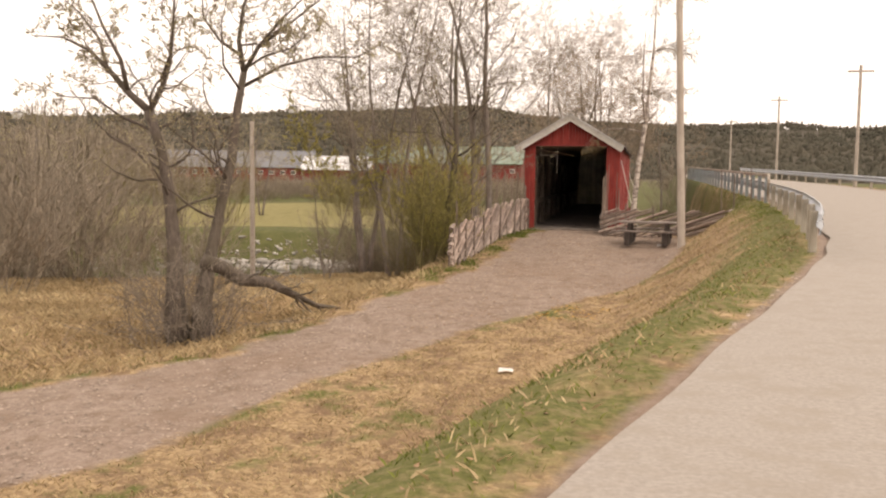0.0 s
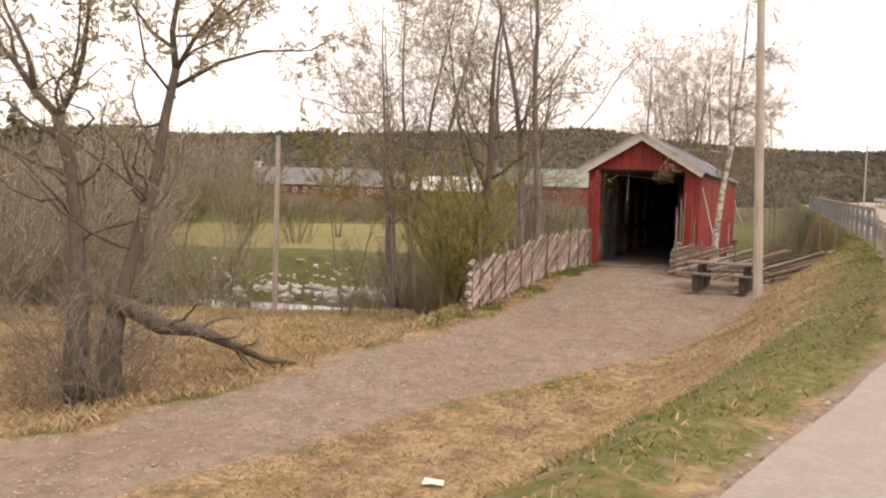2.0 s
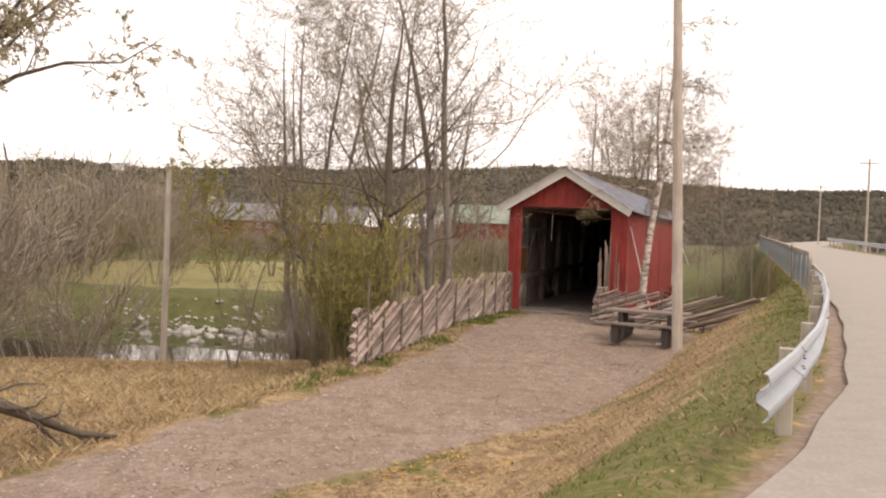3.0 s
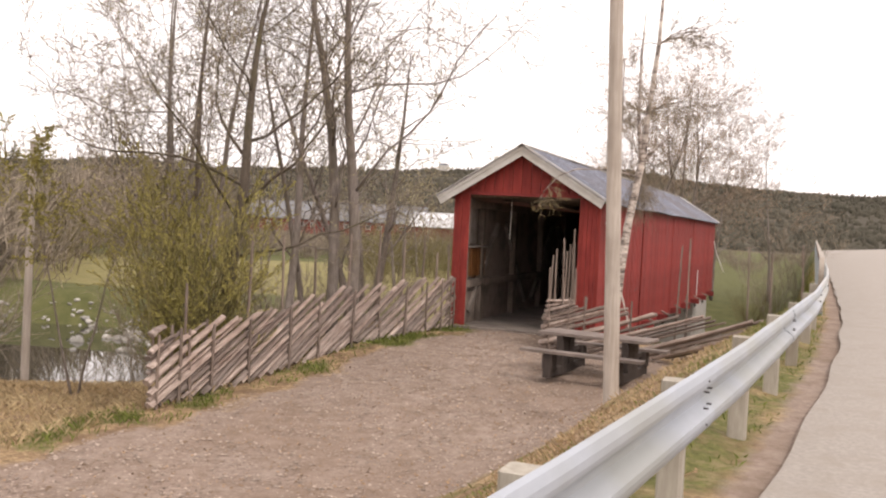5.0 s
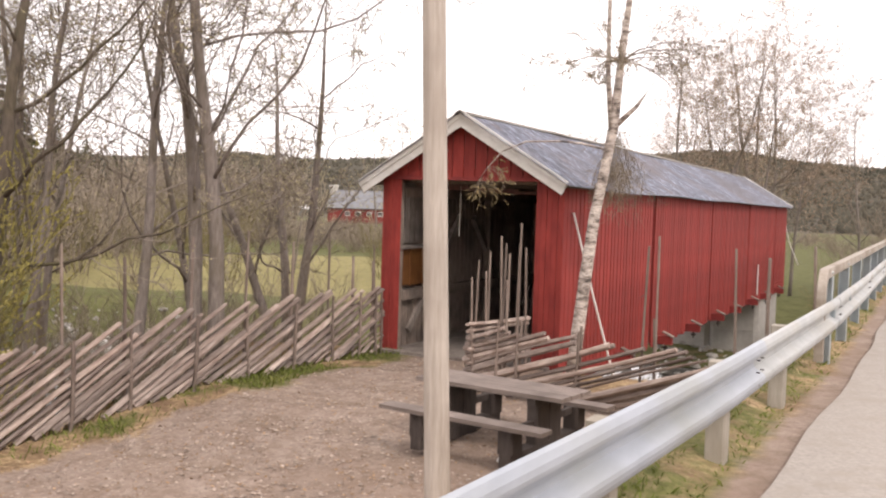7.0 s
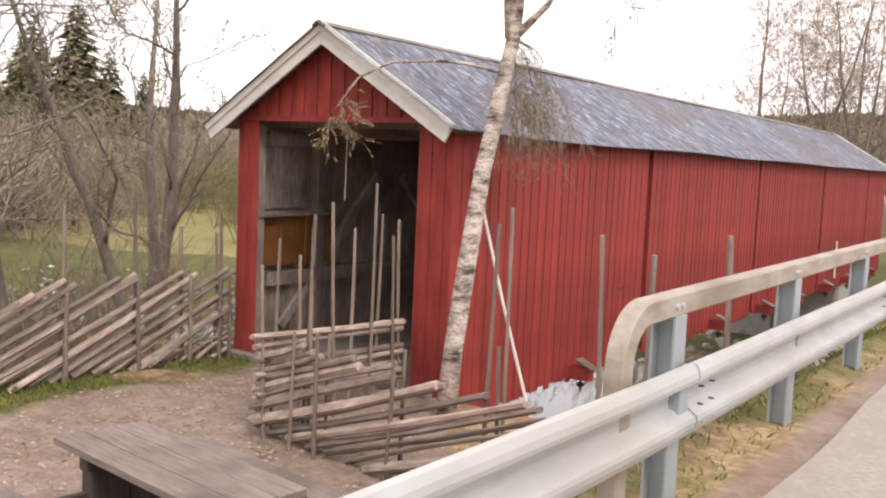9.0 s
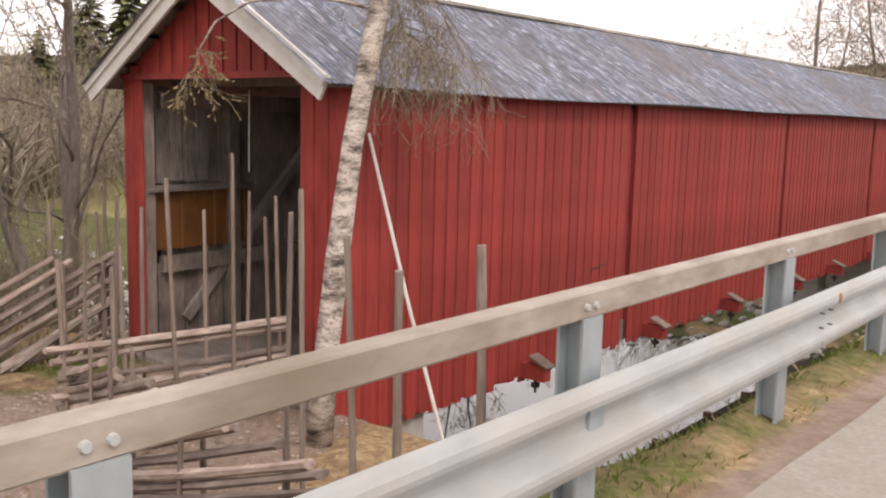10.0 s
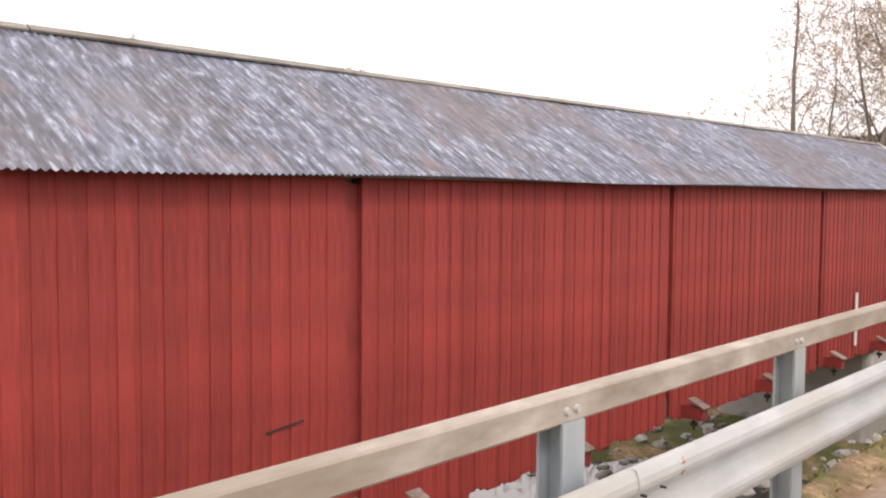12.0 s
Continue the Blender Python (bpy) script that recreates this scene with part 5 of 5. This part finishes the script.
def far_thicket(name, label, seeds, spots, mat, fine=1.0, stems=16, twigs=13, bends=2):
    """Dense brushwood, past counting: coarse bare bushes joined into one mesh."""
    forms = []
    for sd in seeds:
        t = Tree(sd, 0, 0.05, 0.05, 0.3)
        for _ in range(stems):
            a = t.g.uniform(0, 6.283)
            p = Vector((math.cos(a), math.sin(a), 0)) * t.g.uniform(0, 1.4)
            d = Vector((math.cos(a) * 0.5, math.sin(a) * 0.5, 1)).normalized()
            pts = t.path(p, d, t.g.uniform(2.2, 4.4), 3, 0.05)
            t.twigs.tube(pts, [0.05 * fine, 0.04 * fine, 0.03 * fine, 0.02 * fine], 3, False)
            for _ in range(twigs):
                q = pts[t.g.randrange(1, 3)].lerp(pts[t.g.randrange(1, 4)], t.g.random())
                e = t.path(q, turned(d, t.g.uniform(0.3, 0.9), t.g.uniform(0, 6.283)), t.g.uniform(0.6, 1.5), bends, 0.04)
                t.twigs.tube(e, [0.028 * fine, 0.022 * fine, 0.012 * fine][:bends + 1], 3, False)
        forms.append((np.array(t.twigs.v), np.array(t.twigs.f)))
    vs, fs, n = [], [], 0
    for x, y, sc in spots:
        v, f = forms[g.randrange(len(forms))]
        a = g.uniform(0, 6.283)
        c, s_ = math.cos(a), math.sin(a)
        vs.append(np.stack([x + sc * (v[:, 0] * c - v[:, 1] * s_), y + sc * (v[:, 0] * s_ + v[:, 1] * c), gz_at(x, y) - 0.1 + sc * v[:, 2]], -1))
        fs.append(f + n)
        n += len(v)
    me = bpy.data.meshes.new(name)
    me.from_pydata(np.concatenate(vs).tolist(), [], np.concatenate(fs).tolist())
    me.materials.append(mat)
    return tagged(new(name, me), label, "brushwood", kind="stuff")


spots = []
for _ in range(250):
    az_ = radians(g.uniform(-4, 75))
    d = g.uniform(92, 145)
    x, y = -d * math.sin(az_), 8 + d * math.cos(az_)
    spots.append((x, y, g.uniform(0.4, 0.62) if az_ < radians(32) else g.uniform(1.2, 2.6)))
for _ in range(150):
    y = g.uniform(44, 92)
    x = g.uniform(-78, 0.5 - 0.66 * y)
    spots.append((x, y, g.uniform(0.8, 1.7)))
far_thicket("brushwood", "dense leafless brown brushwood beyond the fields", (75, 76), spots, M_TWIG_BROWN, 0.8, 13, 10, 1)
spots = [(g.uniform(-75, -6), g.uniform(79, 106), g.uniform(0.35, 0.55)) for _ in range(380)]
far_thicket("brushwood", "brown leafless brushwood along the far edge of the field", (85, 86), spots, M_TWIG_BROWN, 0.7, 13, 11, 1)
spots = []
for _ in range(80):
    spots.append((g.uniform(-42, -16), g.uniform(15, 31), g.uniform(0.7, 1.2)))
spots = [q for q in spots if q[1] < float(seq(NEAR_SHORE, q[0])) + 1 and q[0] < -15 - 0.35 * (28 - q[1])]
far_thicket("brushwood", "dense leafless brushwood along the near river bank", (77, 78), spots, M_TWIG_BROWN, 0.34, 18, 16)
spots = []
while len(spots) < 18:
    x, y = g.uniform(-11, -5.2), g.uniform(30.5, 36)
    if x > 3.4 - 0.42 * (y - 4.2) and y < float(seq(NEAR_SHORE, x)) + 0.3 and x < -5.6 + 0.1 * (y - 30):
        spots.append((x, y, g.uniform(0.35, 0.6)))
while len(spots) < 34:
    spots.append((g.uniform(-12.5, -7.6), g.uniform(34.0, 36.0), g.uniform(0.6, 0.95)))
far_thicket("brushwood", "fine leafless brushwood behind the roundpole fence", (79, 80), spots, M_TWIG_BROWN, 0.28, 15, 13)
spots = []
while len(spots) < 40:
    y = g.uniform(62, 78)
    x = g.uniform(3.4 - 0.42 * (y - 4.2), -12)
    if y > float(seq(FAR_SHORE, x)) + 1:
        spots.append((x, y, g.uniform(0.5, 1.0)))
while len(spots) < 90:
    x, y = g.uniform(-72, -32), g.uniform(40, 70)
    if y > float(seq(FAR_SHORE, x)) + 2:
        spots.append((x, y, g.uniform(0.6, 1.1)))
far_thicket("brushwood", "olive budding brushwood across the river", (82, 83), spots, M_TWIG_OLIVE, 0.45, 13, 10)
for _ in range(20):
    az_ = radians(g.uniform(36, 76))
    d = g.uniform(42, 90)
    x, y = 4 - d * math.sin(az_), 22 + d * math.cos(az_)
    if y > float(seq(FAR_SHORE, x)) + 2:
        again(g.choice((bush1, bush2, bush3, bush3)), x, y, g.uniform(0, 6), g.uniform(0.8, 1.5))
for x, y, s in ((-9, 64, 1.0), (-6, 66, 0.9), (-2, 67, 0.9), (3, 66, 0.8), (-13, 68, 1.1), (2.0, 62.5, 0.55), (-17, 72, 1.2), (4, 72, 1.0)):
    again(g.choice((bush1, bush2, bush3)), x, y, g.uniform(0, 6), s)

# mid-distance bare trees
mid1 = stand(tall_tree(81, 8, 0.11, 2, (0, 0), (11, 7, 6), 0.2, 3, 0.05, fine=0.5), "bare_tree", -15, 56, "bare budding tree across the river", M_BARK, M_TWIG, M_BUD, "bare trees across the river")
for x, y, s in ((-38, 54, 0.8), (-36, 47, 0.9), (-42, 58, 1.0), (-27, 62, 0.85), (-50, 50, 1.2), (-38, 66, 1.0), (-60, 60, 1.3), (-19, 68, 0.8), (-46, 40, 1.2), (-56, 42, 1.3), (-20, 90, 1.3), (-45, 100, 1.3), (-70, 110, 1.4), (-8, 100, 1.3)):
    again(mid1, x, y, g.uniform(0, 6), s)


def spruce(seed, h):
    g = random.Random(seed)
    trunk, crown = Mesh(), Mesh()
    trunk.tube([(0, 0, -0.2), (0, 0, h * 0.97)], [h * 0.018, 0.02], 7)
    for _ in range(int(h * 95)):
        u = 0.05 + 0.95 * g.random() ** 1.25
        z, R = u * h, (1 - u) ** 0.85 * h * 0.30 + 0.15
        a = g.uniform(0, 6.283)
        rr = R * g.uniform(0.45, 1.15)
        root = Vector((0, 0, z))
        tip = Vector((math.cos(a) * rr, math.sin(a) * rr, z - rr * g.uniform(0.0, 0.5)))
        sv = Vector((-math.sin(a), math.cos(a), g.uniform(-0.3, 0.3))) * rr * 0.2
        mid = root.lerp(tip, g.uniform(0.5, 0.75)) + Vector((0, 0, 0.06 * rr))
        crown.add([tuple(root), tuple(mid + sv), tuple(tip), tuple(mid - sv)], [(0, 1, 2), (0, 2, 3)])
    return trunk, crown


tr, cr = spruce(91, 12)
sx, sy = -80, 72
sp = thing("spruce", "dark green spruce standing among bare trees", "tree", (sx, sy, gz_at(sx, sy)), "spruces")
part("trunk", tr, M_BARK, sp)
part("crown", cr, M_SPRUCE, sp)
for x, y, s in ((-96.6, 96.5, 1.4), (-94, 99.7, 1.15), (-92, 102.8, 0.95), (-95, 91, 1.9), (-101, 89, 1.7), (-98, 86, 1.2), (-92, 88, 1.0), (-106, 90, 1.5), (-88, 104, 0.8), (-84, 60, 1.2), (-90, 97, 0.9), (-90, 92, 0.85), (-94, 84, 0.9), (-100, 82, 1.1), (-88, 86, 0.75)):
    again(sp, x, y, g.uniform(0, 6), s)

# woods on the far hills, past counting
wv, wf = [], []
for _ in range(26000):
    az_ = radians(g.uniform(-45, 85))
    d = 240 + 760 * g.random() ** 0.8
    x, y = -d * math.sin(az_), 15 + d * math.cos(az_)
    spire = g.random() < 0.3
    hgt = g.uniform(3.5, 6.5) if spire else g.uniform(2.4, 4.2)
    rad = g.uniform(0.9, 1.5) if spire else g.uniform(1.5, 2.8)
    z = gz_at(x, y) - 1.3
    n0 = len(wv)
    rot = g.uniform(0, 6)
    for u, k in ((0.0, 1.0), (0.55, 0.55 if spire else 0.95)):
        for q in range(5):
            a = rot + 6.283 * q / 5 + u
            kk = k * g.uniform(0.6, 1.3)
            wv.append((x + rad * kk * math.cos(a), y + rad * kk * math.sin(a), z + hgt * (u + g.uniform(-0.1, 0.1))))
    wv.append((x, y, z + hgt))
    for q in range(5):
        wf.append((n0 + q, n0 + (q + 1) % 5, n0 + 5 + (q + 1) % 5, n0 + 5 + q))
        wf.append((n0 + 5 + q, n0 + 5 + (q + 1) % 5, n0 + 10))
wme = bpy.data.meshes.new("far_woods")
wme.from_pydata(wv, [], wf)
wme.shade_smooth()
wme.materials.append(M_WOODS)
tagged(new("far_woods", wme), "dark leafless woods covering the distant hills", "woods", kind="stuff")


# ---- farm across the valley ----
def barn(name, label, x0, y0, x1, y1, depth, eave, ridge, roof_mat, n_win, ground=0.0, win_from=0.12, win_to=0.95):
    a, b = Vector((x0, y0)), Vector((x1, y1))
    d = (b - a).normalized()
    nrm = Vector((-d.y, d.x))
    L = (b - a).length
    ob = thing(name, label, "barn", (x0, y0, ground))
    ob.rotation_euler = (0, 0, math.atan2(d.y, d.x))
    part("wall", Mesh().box((L / 2, depth / 2, eave / 2 - 0.5), (L, depth, eave + 1.0)), M_BARNRED, ob)
    for side in (1, -1):
        m = Mesh()
        ang = math.atan2(ridge - eave, depth / 2)
        ln = math.hypot(depth / 2 + 0.5, (ridge - eave) * (1 + 1.0 / depth))
        m.box((L / 2, depth / 2 + side * (depth / 4 + 0.12), (eave + ridge) / 2 - 0.06), (L + 0.8, ln, 0.14), Matrix.Rotation(-side * ang, 3, "X"))
        part("roof", m, roof_mat, ob)
    for xx in (0.02, L - 0.02):
        m = Mesh().add([(xx - 0.05, 0, eave - 0.1), (xx - 0.05, depth, eave - 0.1), (xx - 0.05, depth / 2, ridge - 0.15), (xx + 0.05, 0, eave - 0.1), (xx + 0.05, depth, eave - 0.1), (xx + 0.05, depth / 2, ridge - 0.15)], [(0, 1, 2), (5, 4, 3), (0, 3, 4, 1), (1, 4, 5, 2), (2, 5, 3, 0)])
        part("gable", m, M_BARNRED, ob)
    for k in range(n_win):
        u = win_from + (win_to - win_from) * k / max(n_win - 1, 1)
        win = part("window", Mesh().box((L * u, -0.03, eave * 0.62), (0.95, 0.1, 0.85)), M_WHITE, ob, "white framed window")
        for sx_ in (-0.2, 0.2):
            part("pane", Mesh().box((L * u + sx_, -0.09, eave * 0.62), (0.33, 0.04, 0.62)), M_BOLT, win)
    return ob


b1 = barn("barn", "long low red barn with grey roof and white windows", -93, 158, -62, 168, 12, 2.9, 6.0, M_BARNROOF, 14)
part("chimney", Mesh().box((-0.6, 6, 5.2), (1.2, 1.2, 3.0)).box((-0.6, 6, 6.9), (1.5, 1.5, 0.4)), M_WHITE, b1, "white vent turret")
barn("barn", "red barn with a faded green roof", -54, 172, -22, 174, 12, 4.0, 7.2, M_GREENROOF, 3)
barn("shed", "red shed with a pale bright roof", -63, 165, -50, 167, 9, 2.6, 5.0, M_WHITEROOF, 0)
sh = thing("shelter", "small white-roofed shelter beside the barn", "shed", (-97.5, 158, 0.0))
part("roof", Mesh().box((0, 0, 2.6), (5.2, 3.5, 0.25), Matrix.Rotation(0.12, 3, "Y")), M_WHITEROOF, sh)
for dx in (-2.2, 2.2):
    part("post", Mesh().box((dx, -1.4, 1.0), (0.2, 0.2, 3.0)), M_WHITE, sh)
# cottages on the hillside
for x, y in ((-250, 640), (-420, 560), (-360, 700)):
    z = gz_at(x, y) + 3
    c = thing("cottage", "tiny white cottage high on the wooded hill", "house", (x, y, z))
    part("wall", Mesh().box((0, 0, 1), (7, 5, 4)), M_WHITE, c)
    part("roof", Mesh().box((0, 0, 3.6), (7.6, 5.6, 1.4), None, 0.5), M_BARNROOF, c)

# ---- stones, litter, grass ----
def stone_shape(seed):
    g = random.Random(seed)
    bm = bmesh.new()
    bmesh.ops.create_icosphere(bm, subdivisions=2, radius=1.0)
    k = Vector((g.uniform(0.8, 1.2), g.uniform(0.7, 1.0), g.uniform(0.45, 0.7)))
    for v in bm.verts:
        n = noise.noise(v.co * 1.3 + Vector((seed * 3.1, 0, 0)))
        v.co = Vector((v.co.x * k.x, v.co.y * k.y, v.co.z * k.z)) * (1 + 0.45 * n)
    me = bpy.data.meshes.new("stone")
    bm.to_mesh(me)
    bm.free()
    me.materials.append(M_STONE)
    return me


STONES = [stone_shape(s) for s in range(6)]
g = random.Random(23)
bank = thing("stone_bank", "grey boulders and stones along the river bank", "stones", (-14, 43, -1.2))
spots = []
for _ in range(90):
    x = g.uniform(-22, -12.5)
    spots.append((x, float(seq(FAR_SHORE, x)) - g.uniform(0.3, 6.5) * g.random() ** 0.6, g.uniform(0.12, 0.34)))
for _ in range(190):
    x = g.uniform(-32, -14)
    spots.append((x, float(seq(FAR_SHORE, x)) + g.gauss(0.5, 0.6), g.uniform(0.05, 0.11) * g.choice((1, 1, 1.7))))
for _ in range(420):
    x = g.uniform(-9, 2.5)
    spots.append((x, float(seq(FAR_SHORE, x)) + g.uniform(-1.0, 7.5), 0.05 + 0.2 * g.random() ** 2))
for x, y, s in spots:
    ob = part("stone", STONES[g.randrange(6)], M_STONE, bank)
    z = max(gz_at(x, y), -2.0) + s * 0.15
    ob.matrix_basis = Matrix.Translation((x + 14, y - 43, z + 1.2)) @ Euler((g.uniform(-0.3, 0.3), g.uniform(-0.3, 0.3), g.uniform(0, 6))).to_matrix().to_4x4() @ Matrix.Diagonal((s, s, s, 1))
for x, y, s, lab in ((-1.33, 13.02, 0.13, "scrap of white paper lying in the dry grass"), (-6.8, 25.7, 0.16, "white scrap caught in the bank"), (1.55, 29.0, 0.1, "white scrap on the gravel beside the table")):
    m = Mesh().add([(-s, -s * 0.6, 0.02), (s * 0.2, -s * 0.7, 0.05), (s, -s * 0.2, 0.02), (s * 0.9, s * 0.5, 0.06), (0, s * 0.6, 0.03), (-s, s * 0.4, 0.07), (-s * 0.8, -s * 0.5, 0.0), (s * 0.9, s * 0.4, 0.0)], [(0, 1, 2, 3, 4, 5), (0, 5, 6), (2, 7, 3)])
    ob = part("scrap", m, M_LITTER, None, "", (x, y, gz_at(x, y) + 0.03))
    tagged(ob, lab, "litter")


def blades(count, place, lo, hi, width, seed, lean=0.5):
    """Loose grass: each blade a bent strip of two triangles."""
    r = np.random.RandomState(seed)
    pts = place(r, count)
    x, y = pts[:, 0], pts[:, 1]
    n = len(x)
    z = height(x, y) - 0.02
    a = r.uniform(0, 6.283, n)
    h = r.uniform(lo, hi, n)
    w = width * r.uniform(0.6, 1.4, n)
    b = r.uniform(0, 6.283, n)
    dx, dy = np.cos(b) * lean * h * r.uniform(0.2, 1, n), np.sin(b) * lean * h * r.uniform(0.2, 1, n)
    ux, uy = np.cos(a) * w, np.sin(a) * w
    v = np.stack([np.stack([x - ux, y - uy, z], -1), np.stack([x + ux, y + uy, z], -1), np.stack([x + dx * 0.4 + ux * 0.7, y + dy * 0.4 + uy * 0.7, z + h * 0.6], -1), np.stack([x + dx, y + dy, z + h * 0.9], -1)], 1).reshape(-1, 3)
    i = np.arange(n) * 4
    f = np.concatenate([np.stack([i, i + 1, i + 2], -1), np.stack([i, i + 2, i + 3], -1)])
    return v, f


def grass(name, label, mat, sets):
    vs, fs, n = [], [], 0
    for v, f in sets:
        vs.append(v)
        fs.append(f + n)
        n += len(v)
    me = bpy.data.meshes.new(name)
    v, f = np.concatenate(vs), np.concatenate(fs)
    me.vertices.add(len(v))
    me.vertices.foreach_set("co", v.reshape(-1))
    me.loops.add(len(f) * 3)
    me.loops.foreach_set("vertex_index", f.reshape(-1).astype(np.int32))
    me.polygons.add(len(f))
    me.polygons.foreach_set("loop_start", (np.arange(len(f)) * 3).astype(np.int32))
    me.update(calc_edges=True)
    me.materials.append(mat)
    return tagged(new(name, me), label, "grass", kind="stuff")


def clumped(x0, x1, y0, y1, keep, spread=0.12, per=14):
    def place(r, count):
        m = count // per
        cx, cy = r.uniform(x0, x1, m), r.uniform(y0, y1, m)
        x = (cx[:, None] + r.normal(0, spread, (m, per))).reshape(-1)
        y = (cy[:, None] + r.normal(0, spread, (m, per))).reshape(-1)
        ok = keep(x, y, r)
        return np.stack([x[ok], y[ok]], -1)
    return place


def k_meadow(x, y, r):
    k = masks(x, y)
    return (k["gravel"] < 0.3) & (x < seq(TRACK_L, y)) & (y < seq(NEAR_SHORE, x) - 0.3)


def k_slope(x, y, r):
    k = masks(x, y)
    return (k["gravel"] < 0.35) & (x > seq(TRACK_R, y)) & (x < seq(EDGE, y) - 0.4) & (r.uniform(0, 1, len(x)) > k["green"])


def k_slope_green(x, y, r):
    k = masks(x, y)
    return (k["gravel"] < 0.45) & (r.uniform(0, 1, len(x)) < k["green"] * 1.3) & (x < seq(EDGE, y) - 0.2)


def k_any(x, y, r):
    return masks(x, y)["gravel"] < 0.7


grass("dry_grass", "pale dry last-year grass on the banks and slopes", M_DRYGRASS, [
    blades(110000, clumped(-24, -4.5, 3, 33, k_meadow, 0.25), 0.05, 0.22, 0.007, 1, 1.3),
    blades(80000, clumped(-8, 4, -2, 28, k_slope, 0.13), 0.025, 0.10, 0.006, 2, 1.4),
    blades(9000, clumped(1, 5, 24, 50, k_slope, 0.12), 0.03, 0.10, 0.004, 3, 1.0)])
grass("green_grass", "short fresh green grass along the verges", M_GREENGRASS, [
    blades(110000, clumped(-8, 5.2, -3, 60, k_slope_green, 0.2, 24), 0.02, 0.075, 0.005, 4, 1.1),
    blades(30000, clumped(3.4, 5.2, 22, 52, k_slope_green, 0.15, 20), 0.02, 0.07, 0.004, 11, 1.0),
    blades(16000, clumped(-5.6, -3.2, 22, 35, k_slope_green, 0.14, 20), 0.04, 0.16, 0.005, 5, 0.8),
    blades(14000, clumped(-22, -7, 3, 20, k_slope_green, 0.2, 30), 0.05, 0.16, 0.006, 6, 0.8)])


def flat_leaves(count, place, size, seed):
    r = np.random.RandomState(seed)
    p = place(r, count)
    n = len(p)
    z = height(p[:, 0], p[:, 1]) + 0.012
    a = r.uniform(0, 6.283, n)
    s = size * r.uniform(0.5, 1.4, n)
    c, d = np.cos(a) * s, np.sin(a) * s
    t1, t2 = r.uniform(-0.4, 0.7, n) * s, r.uniform(-0.2, 0.7, n) * s
    v = np.stack([np.stack([p[:, 0] - c, p[:, 1] - d, z], -1), np.stack([p[:, 0] + d * 0.6, p[:, 1] - c * 0.6, z + t1], -1), np.stack([p[:, 0] + c, p[:, 1] + d, z + t2], -1), np.stack([p[:, 0] - d * 0.6, p[:, 1] + c * 0.6, z], -1)], 1).reshape(-1, 3)
    i = np.arange(n) * 4
    return v, np.concatenate([np.stack([i, i + 1, i + 2], -1), np.stack([i, i + 2, i + 3], -1)])


grass("leaf_litter", "scattered dry brown leaves on gravel and slope", M_LEAFLITTER, [
    flat_leaves(30000, clumped(-8, 4, 0, 28, k_slope, 0.3, 9), 0.019, 7),
    flat_leaves(6000, clumped(-4.5, 2.5, 16, 34, lambda x, y, r: masks(x, y)["gravel"] > 0.2, 0.4, 6), 0.022, 8)])
grass("orange_leaves", "few bright orange leaves in the dry grass", M_YELLOWFLOWER, [
    flat_leaves(160, clumped(-1.3, 0.3, 17.6, 19.2, k_any, 0.12, 8), 0.035, 9)])


# gravel: loose pebbles on the track
def pebbles(count, seed):
    r = np.random.RandomState(seed)
    x, y = r.uniform(-9, 3, count), r.uniform(6, 35, count)
    ok = masks(x, y)["gravel"] > 0.45
    x, y = x[ok], y[ok]
    n = len(x)
    s = 0.008 + 0.02 * r.uniform(0, 1, n) ** 3
    z = height(x, y)
    out = []
    for dx, dy, dz in ((-1, -0.7, 0), (1, -0.8, 0), (0.9, 0.8, 0), (-0.8, 0.9, 0), (0.1, 0, 1)):
        out.append(np.stack([x + s * dx * r.uniform(0.7, 1.3, n), y + s * dy * r.uniform(0.7, 1.3, n), z + s * dz * 0.8 + 0.004], -1))
    v = np.stack(out, 1).reshape(-1, 3)
    i = np.arange(n) * 5
    return v, np.concatenate([np.stack([i, i + 1, i + 4], -1), np.stack([i + 1, i + 2, i + 4], -1), np.stack([i + 2, i + 3, i + 4], -1), np.stack([i + 3, i, i + 4], -1)])


tagged(grass("gravel", "loose pale gravel pebbles on the track", M_PEBBLE, [pebbles(60000, 10)]), category="gravel")
